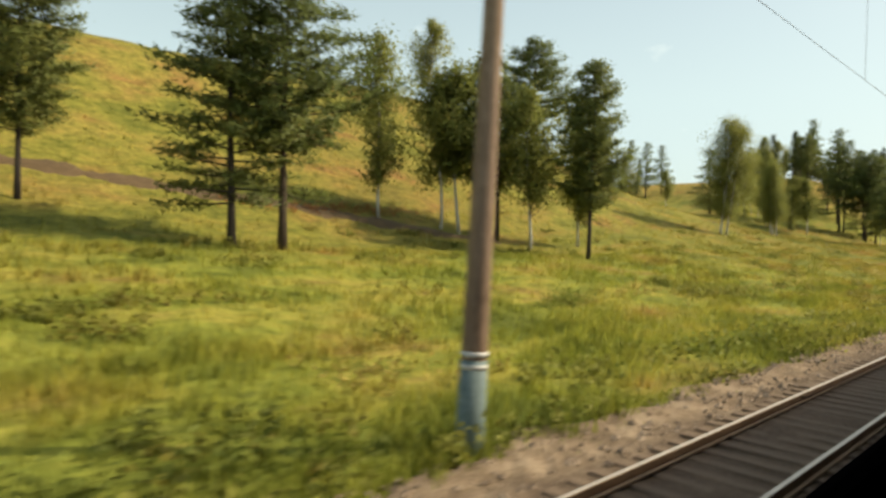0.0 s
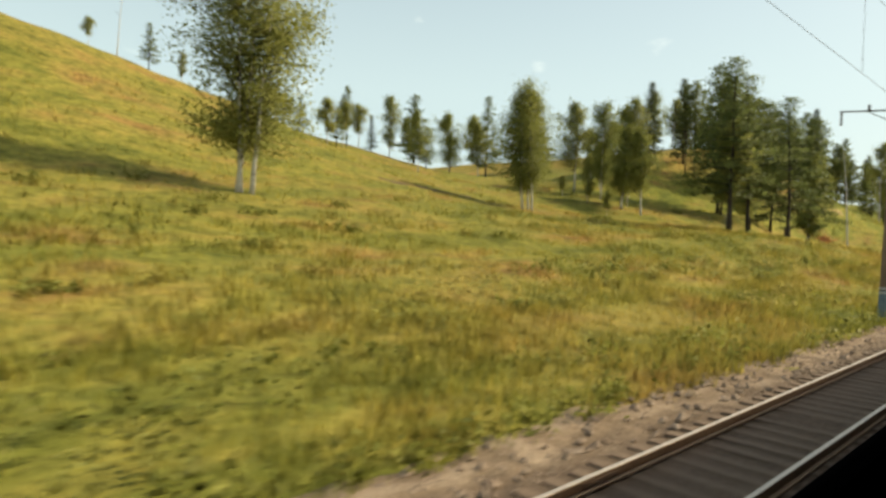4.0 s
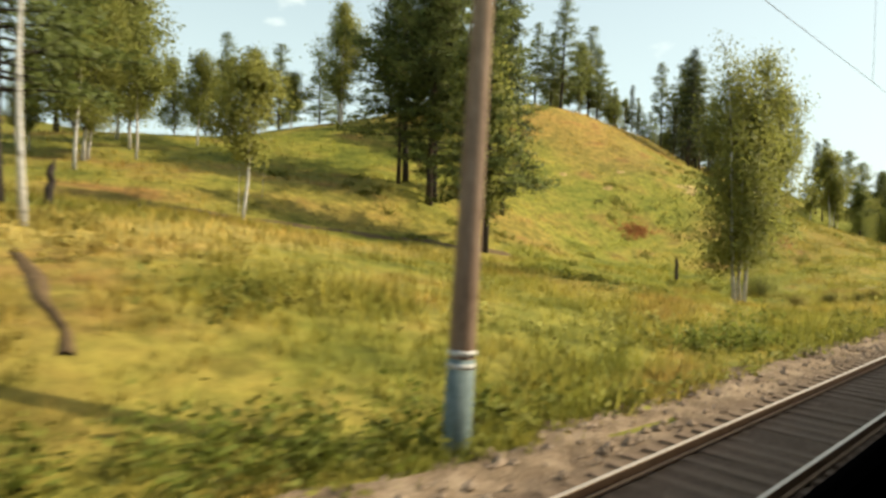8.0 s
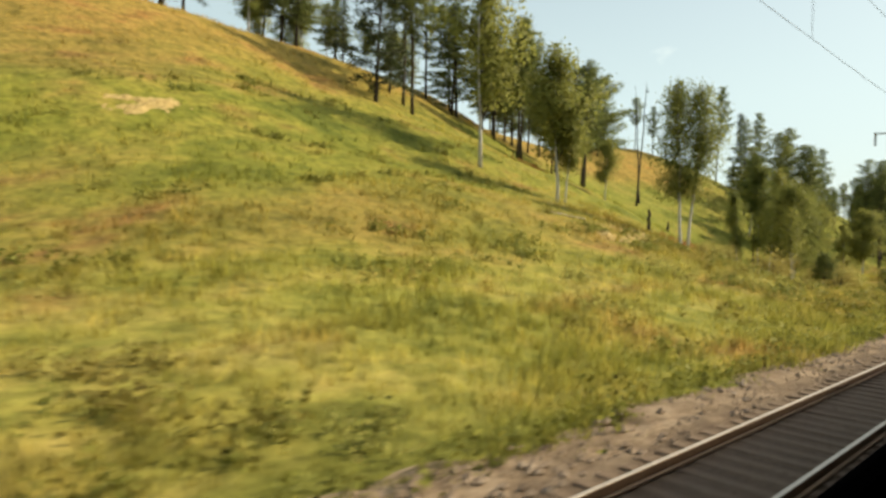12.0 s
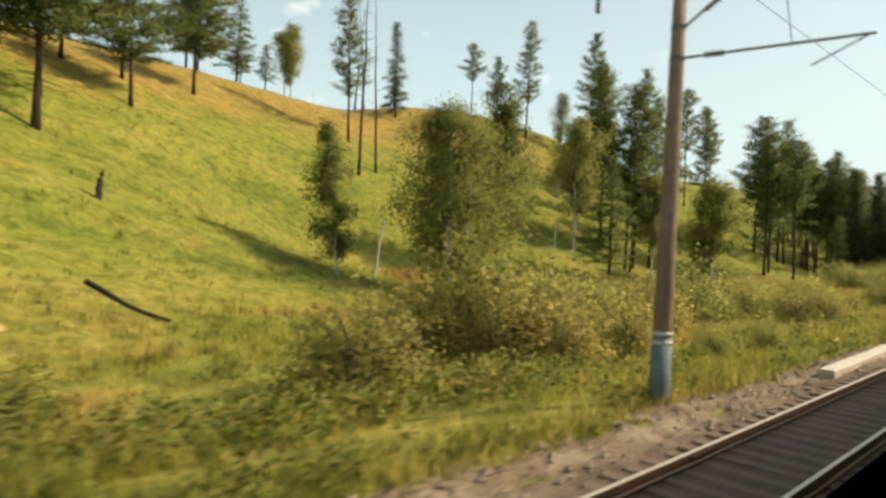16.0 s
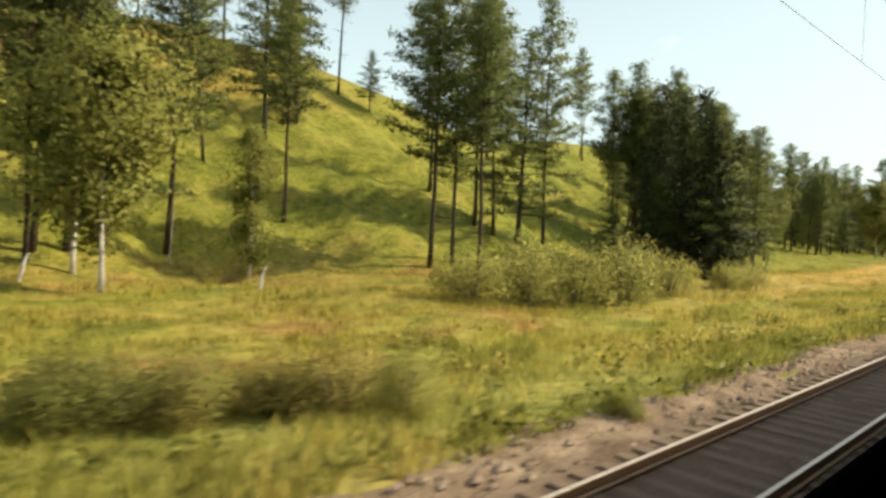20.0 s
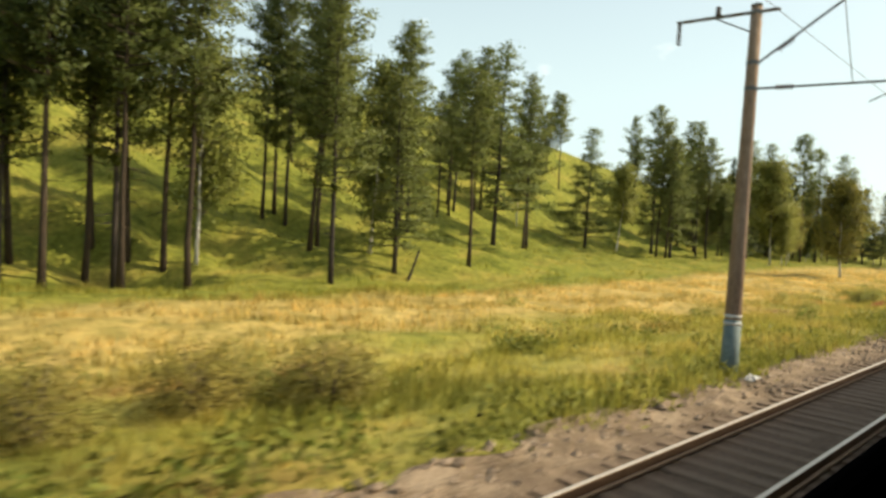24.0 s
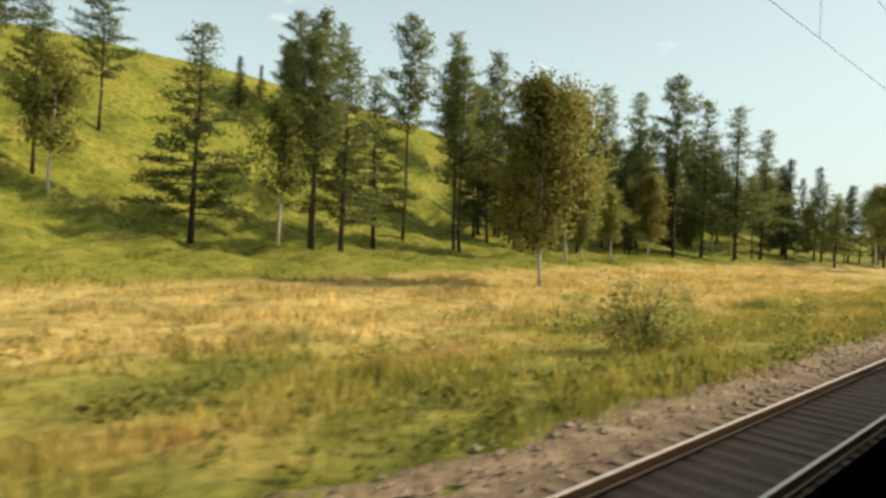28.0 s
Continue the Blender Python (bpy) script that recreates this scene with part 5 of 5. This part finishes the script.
SHRUBS_C = (
    ("d", 418.6, 12.2, 1.3), ("d", 419.1, 10.8, 1.4), ("w", 420.4, 10.2, 1.1), ("w", 416.9, 13.2, 1.3), ("w", 415.6, 13.7, 1.3),
    ("w", 414.4, 14.2, 1.2), ("g", 422.1, 6.0, 0.6), ("d", 240.2, 11.5, 1.1), ("d", 241.2, 11.0, 0.9),
    ("d", 416.4, 12.8, 1.2), ("d", 418.3, 13.0, 1.0), ("g", 418.8, 12.1, 1.0), ("w", 419.4, 9.0, 1.0), ("w", 440.1, 28.1, 2.9),
    ("w", 443.9, 26.5, 3.0), ("w", 447.3, 24.9, 3.1), ("w", 449.8, 32.1, 3.5), ("w", 451.4, 23.9, 3.6), ("w", 457.1, 26.8, 3.2),
    ("w", 457.3, 23.6, 2.8), ("w", 467.7, 23.7, 2.0), ("w", 469.7, 23.5, 1.9), ("d", 471.8, 11.0, 1.0), ("w", 472.2, 23.5, 2.3),
    ("d", 476.9, 12.0, 1.0), ("g", 489.7, 14.9, 0.8), ("g", 492.2, 13.5, 1.1), ("w", 493.6, 13.1, 1.2), ("d", 496.3, 12.7, 1.5),
    ("d", 499.3, 13.2, 1.5), ("w", 500.6, 13.9, 1.1), ("d", 501.8, 11.9, 1.5), ("w", 503.0, 12.6, 1.0), ("w", 560.9, 14.5, 1.4), ("w", 559.4, 15.2, 1.1), ("d", 566.1, 9.9, 1.0), ("d", 568.0, 10.2, .9), ("w", 542.0, 14.0, .8), ("g", 550.5, 7.6, 0.5), ("w", 552.9, 19.3, 0.6), ("w", 556.6, 7.2, 1.0), ("w", 591.5, 11.6, 2.3),
)
for row in (SHRUBS_A, SHRUBS_B, SHRUBS_C):
    for kind, x, y, h in row:
        set_bush(kind, x, y, h)


# ---- odds and ends beside the line ----
def stake(name, x, y, h, r, material, label, category, tilt=0.0, turn=0.0, broken=True):
    """A short dead stem or post, broken off at the top."""
    g = np.random.default_rng(int(x * 3))
    bm = bmesh.new()
    path = [Vector((g.normal(0, .012) * k, g.normal(0, .012) * k, -.3 + (h + .3) * k / 6)) for k in range(7)]
    tube(bm, path, [r * (1.15 - .28 * k / 6) * g.uniform(.92, 1.06) for k in range(7)], 8)
    if broken:
        top = path[-1]
        tube(bm, [top, top + Vector((r * .5, 0, r * 2.2))], [r * .6, r * .12], 5)
    ob = part(name, bm, material)
    ob.matrix_world = pose(x, y, float(ground_z(x, y)), 0, tilt, turn)
    return tagged(ob, label, category)


stake("tree_stump", 223.8, 28.8, 2.1, .17, M_DARK_BARK, "tall charred stump standing in the meadow", "stump", 3)
stake("tree_stump", 171.0, 28.6, 1.5, .16, M_DARK_BARK, "dark broken stump among birches", "stump", 6)
stake("tree_stump", 308.4, 33.5, 2.3, .17, M_DARK_BARK, "dark broken stump on the slope", "stump", -5)
stake("tree_stump", 342.1, 49.0, 1.7, .22, M_DARK_BARK, "black pointed stump on the green slope", "stump", 2)
stake("tree_stump", 530.0, 43.0, 3.0, .12, M_DARK_BARK, "leaning dead stem without branches", "stump", 24)
stake("birch_stump", 431.1, 38.9, 1.4, .11, M_BIRCH_BARK, "short white birch stump", "stump", 8)
stake("birch_stump", 365.8, 48.2, 5.4, .12, M_BIRCH_BARK, "tall white birch stem broken off at the top", "stump", 9)
stake("birch_stump", 419.0, 48.8, 1.8, .11, M_BIRCH_BARK, "short leaning birch stump", "stump", 12)


def log(name, a, b, r, material, label, twigs=0):
    g = np.random.default_rng(int(a[0]))
    pts = []
    for k in range(7):
        x, y = a[0] + (b[0] - a[0]) * k / 6, a[1] + (b[1] - a[1]) * k / 6
        pts.append(Vector((x, y, float(ground_z(x, y)) + r * .7 + a[2] * k / 6 + g.normal(0, .02))))
    bm = bmesh.new()
    tube(bm, pts, [r * (1 - .5 * k / 6) for k in range(7)], 8)
    ob = part(name, bm, material)
    for k in range(twigs):
        p = pts[2 + k % 4]
        bm = bmesh.new()
        tube(bm, [p, p + Vector((g.normal(0, .5), g.normal(0, .3), g.uniform(.2, .8)))], [r * .3, r * .08], 5)
        part("branch", bm, material, ob)
    return tagged(ob, label, "log")


log("fallen_log", (338.6, 36.2, 0), (341.0, 30.8, 0), .16, M_DARK_BARK, "dark fallen tree trunk lying down the slope")
log("fallen_log", (289.0, 28.2, 0), (286.0, 29.5, 0), .08, M_DRY, "pale dry log lying on the bank")
log("dry_branch", (232.5, 15.8, .3), (233.6, 14.1, .35), .04, M_DRY, "pale dry branch lying across the weeds", 2)
log("dry_branch", (240.3, 10.7, .1), (239.7, 10.3, .7), .03, M_DRY, "pale dry branch sticking up from the weeds")
log("dry_branch", (220.3, 9.7, .15), (222.6, 9.2, .25), .035, M_DRY, "pale dry branch lying in the verge", 2)
log("dry_branch", (220.9, 9.9, .1), (222.4, 10.4, .6), .03, M_DRY, "pale dry branch propped on the weeds")


def slab(x0, x1, y, w, h, turn):
    n, m = 14, [(0, 0), (0, h * .86), (w * .12, h), (w * .88, h), (w, h * .86), (w, 0)]
    g = np.random.default_rng(8)
    bm = bmesh.new()
    rings = [[bm.verts.new(((x1 - x0) * k / n, a + g.normal(0, .006), b + g.normal(0, .006))) for a, b in m] for k in range(n + 1)]
    for a, b in zip(rings, rings[1:]):
        for i in range(len(m)):
            bm.faces.new((a[i], b[i], b[(i + 1) % len(m)], a[(i + 1) % len(m)]))
    bm.faces.new(rings[0]), bm.faces.new(rings[-1][::-1])
    ob = part("concrete_beam", bm, M_PALE_BEAM)
    ob.matrix_world = pose(x0, y, -.27, 0, 0, turn)
    return tagged(ob, "pale concrete beam left lying on the ballast shoulder", "beam")


M_PALE_BEAM = mottled("sunlit_concrete", [(.3, (.50, .44, .34)), (.55, (.62, .56, .45)), (.75, (.70, .65, .55))], 1.6, bump=.4)
slab(349.8, 357.6, 5.2, .42, .24, 1.5)


def crate(x, y, w, d, h, turn, name="white_box", label="white plastic box thrown away beside the track"):
    box = thing(name, (0, 0, 0), label, "box")
    bm = bmesh.new()
    block(bm, (-w / 2, -d / 2, 0), (w / 2, d / 2, h * .82), .02)
    part("body", bm, M_PLASTIC, box)
    bm = bmesh.new()
    block(bm, (-w / 2 - .015, -d / 2 - .015, h * .825), (w / 2 + .015, d / 2 + .015, h), .02)
    part("lid", bm, M_PLASTIC, box)
    box.matrix_world = pose(x, y, max(float(ground_z(x, y)), -.26) - .01, 4, 5, turn)


crate(294.2, 6.7, .32, .3, .42, 20)
crate(375.3, 6.7, .4, .28, .16, 12)


def scrap(x, y, w, d, turn, label="crumpled pale scrap lying on the verge"):
    g = np.random.default_rng(int(x * 7))
    bm = bmesh.new()
    n = 6
    grid = [[bm.verts.new((w * (i / n - .5), d * (j / 3 - .5), .05 + .07 * abs(g.normal()))) for j in range(4)] for i in range(n + 1)]
    for i in range(n):
        for j in range(3):
            bm.faces.new((grid[i][j], grid[i + 1][j], grid[i + 1][j + 1], grid[i][j + 1]))
    bmesh.ops.solidify(bm, geom=bm.faces[:], thickness=.012)
    ob = part("litter", bm, M_PLASTIC)
    ob.matrix_world = pose(x, y, max(float(ground_z(x, y)), -.27) - .02, 0, 0, turn)
    tagged(ob, label, "litter")


for x, y, w, d, turn in ((286.2, 6.5, .9, .25, 10), (138.1, 7.7, .5, .25, 20), (359.8, 6.1, .45, .3, 40), (358.9, 6.6, .3, .2, 0), (373.4, 6.7, .6, .3, 15), (510.6, 6.0, .8, .22, 8), (488.0, 6.9, .5, .2, 30), (399.8, 6.5, .35, .2, 60)):
    scrap(x, y, w, d, turn)


def marker(x, y):
    """A low whitewashed marker post with a bevelled head."""
    p = thing("marker_post", (0, 0, 0), "low whitewashed marker post beside the track", "post")
    bm = bmesh.new()
    block(bm, (-.06, -.06, -.3), (.06, .06, .82), .012)
    part("shaft", bm, M_WHITE, p)
    bm = bmesh.new()
    lathe(bm, [(.075, .822), (.075, .86), (.02, .92)], 4)
    part("head", bm, M_WHITE, p)
    p.matrix_world = pose(x, y, -.27, 0, 2, 10)


marker(239.9, 6.45)


def bare_patch(x, y, rx, ry, seed):
    """A worn bank of bare yellow clay, a low rough swelling of the slope."""
    g = np.random.default_rng(seed)
    verts, faces, n = [], [], 22
    for i in range(n + 1):
        for j in range(n + 1):
            u, v = 2 * i / n - 1, 2 * j / n - 1
            px, py = x + rx * u, y + ry * v
            edge = u * u + v * v + 1.1 * noise.fractal(Vector((px * .9, py * .9, seed)), 1.0, 2.0, 4)
            verts.append((px, py, float(ground_z(px, py)) + .22 * (.55 - edge) + g.normal(0, .03)))
    for i in range(n):
        for j in range(n):
            k = i * (n + 1) + j
            faces.append((k, k + n + 1, k + n + 2, k + 1))
    ob = raw("clay_bank", verts, faces, M_CLAY)
    tagged(ob, "bare yellow clay showing through the grass", "clay", kind="structure")


for k, (x, y, rx, ry) in enumerate(((287.3, 24.6, 2.2, 1.3), (291.5, 25.0, 1.9, 1.3), (329.2, 28.8, 2.0, 1.4), (325.0, 29.3, 1.5, 1.1), (315.8, 24.1, 1.2, .9), (333.0, 29.2, 1.2, .8), (262.0, 46.0, 3.0, 1.4), (242.7, 56.2, 1.3, .7), (245.5, 50.4, 1.8, .6), (253.7, 53.4, 1.1, .5), (293.6, 26.8, 3.4, 1.6), (294.4, 21.0, 1.5, .6))):
    bare_patch(x, y, rx, ry, k)


def footpath(name, stops, half, label):
    """A soil-coloured strip that follows the ground along its stops, ragged at both edges."""
    g = np.random.default_rng(len(stops))
    pts = []
    for (xa, ya), (xb, yb) in zip(stops, stops[1:]):
        n = max(2, int(math.hypot(xb - xa, yb - ya) / .6))
        side = Vector((ya - yb, xb - xa)).normalized()
        pts += [(xa + (xb - xa) * k / n, ya + (yb - ya) * k / n, side) for k in range(n)]
    verts, faces = [], []
    for k, (x, y, side) in enumerate(pts):
        w = half * (1 + .3 * math.sin(k * .7) + g.normal(0, .16))
        for u in (-1.0, -.55, 0.0, .55, 1.0):
            px, py = x + side.x * u * w, y + side.y * u * w
            verts.append((px, py, float(ground_z(px, py)) + .07 * (1 - abs(u)) - .03 * (abs(u) > .9) + .03))
    for k in range(len(pts) - 1):
        for j in range(4):
            faces.append((5 * k + j, 5 * k + 5 + j, 5 * k + 6 + j, 5 * k + 1 + j))
    tagged(raw(name, verts, faces, M_SOIL), label, "path", kind="structure")


# dry soil, kept dark because it also paints the bank edge and gully shadows
M_SOIL = mottled("dry_and_shaded_soil", [(.3, (.065, .042, .02)), (.5, (.115, .074, .034)), (.7, (.18, .118, .056))], .8, bump=.6, distance=.04)
for stops, half, label in TRACKS:
    footpath("dirt_path", stops, half, label)

# ---- loose stones over the ballast ----
def stones(name, x0, x1, y0, y1, per_m, lo, hi, seed, lift, label):
    g = np.random.default_rng(seed)
    n = int((x1 - x0) * per_m)
    c = np.stack([g.uniform(x0, x1, n), y0 + (y1 - y0) * g.uniform(0, 1, n), np.zeros(n)], -1)
    c[:, 2] = np.interp(c[:, 1], by, bz) + lift
    s = lo + (hi - lo) * g.uniform(0, 1, n) ** 3
    unit = np.array([(1, 0, 0), (0, 1, 0), (-1, 0, 0), (0, -1, 0), (0, 0, .8), (0, 0, -.6)], float)
    ang = g.uniform(0, 6.28, n)
    rot = np.stack([np.stack([np.cos(ang), -np.sin(ang), 0 * ang], -1), np.stack([np.sin(ang), np.cos(ang), 0 * ang], -1), np.stack([0 * ang, 0 * ang, 1 + 0 * ang], -1)], 1)
    v = np.einsum("nij,kj->nki", rot, unit) * s[:, None, None] * g.uniform(.6, 1.25, (n, 6, 1)) + c[:, None, :]
    tri = np.array([(0, 1, 4), (1, 2, 4), (2, 3, 4), (3, 0, 4), (1, 0, 5), (2, 1, 5), (3, 2, 5), (0, 3, 5)])
    f = (tri[None] + 6 * np.arange(n)[:, None, None]).reshape(-1, 3)
    mesh = bpy.data.meshes.new(name)
    mesh.from_pydata(v.reshape(-1, 3).tolist(), [], f.tolist())
    mesh.materials.append(M_STONES)
    return tagged(new(name, mesh), label, "stones", kind="stuff")


stones("shoulder_stones", -30, 640, 4.95, 6.6, 34, .025, .12, 21, .02, "pale crushed stones on the ballast shoulder")
stones("track_stones", -30, 640, 4.95, 5.6, 5, .02, .06, 22, .0, "scattered small stones beside the sleepers")

# ---- sleepers of the neighbouring track ----
bm = bmesh.new()
block(bm, (-.125, -1.375, -.36), (.125, 1.375, -.195), .015)
first_sleeper = part("sleeper", bm, M_SLEEPER, ballast)
mesh = first_sleeper.data
first_sleeper.location = (0, TRACK, 0)
g = np.random.default_rng(30)
for k in range(1, 290):
    ob = new("sleeper", mesh)
    ob.parent = ballast
    ob.matrix_basis = pose(.55 * k + g.normal(0, .02), TRACK + g.normal(0, .03), g.normal(0, .006), 0, 0, g.normal(0, .5))
co, po = [v.co.copy() for v in mesh.vertices], [tuple(p.vertices) for p in mesh.polygons]
verts, faces = [], []
for k in [*range(-100, 0), *range(290, 1240)]:
    m = pose(.55 * k + g.normal(0, .02), TRACK + g.normal(0, .03), g.normal(0, .006), 0, 0, g.normal(0, .5))
    faces += [tuple(i + len(verts) for i in p) for p in po]
    verts += [tuple(m @ c) for c in co]
tagged(raw("sleeper_row", verts, faces, M_SLEEPER, ballast), "tarred wooden sleepers", kind="stuff")
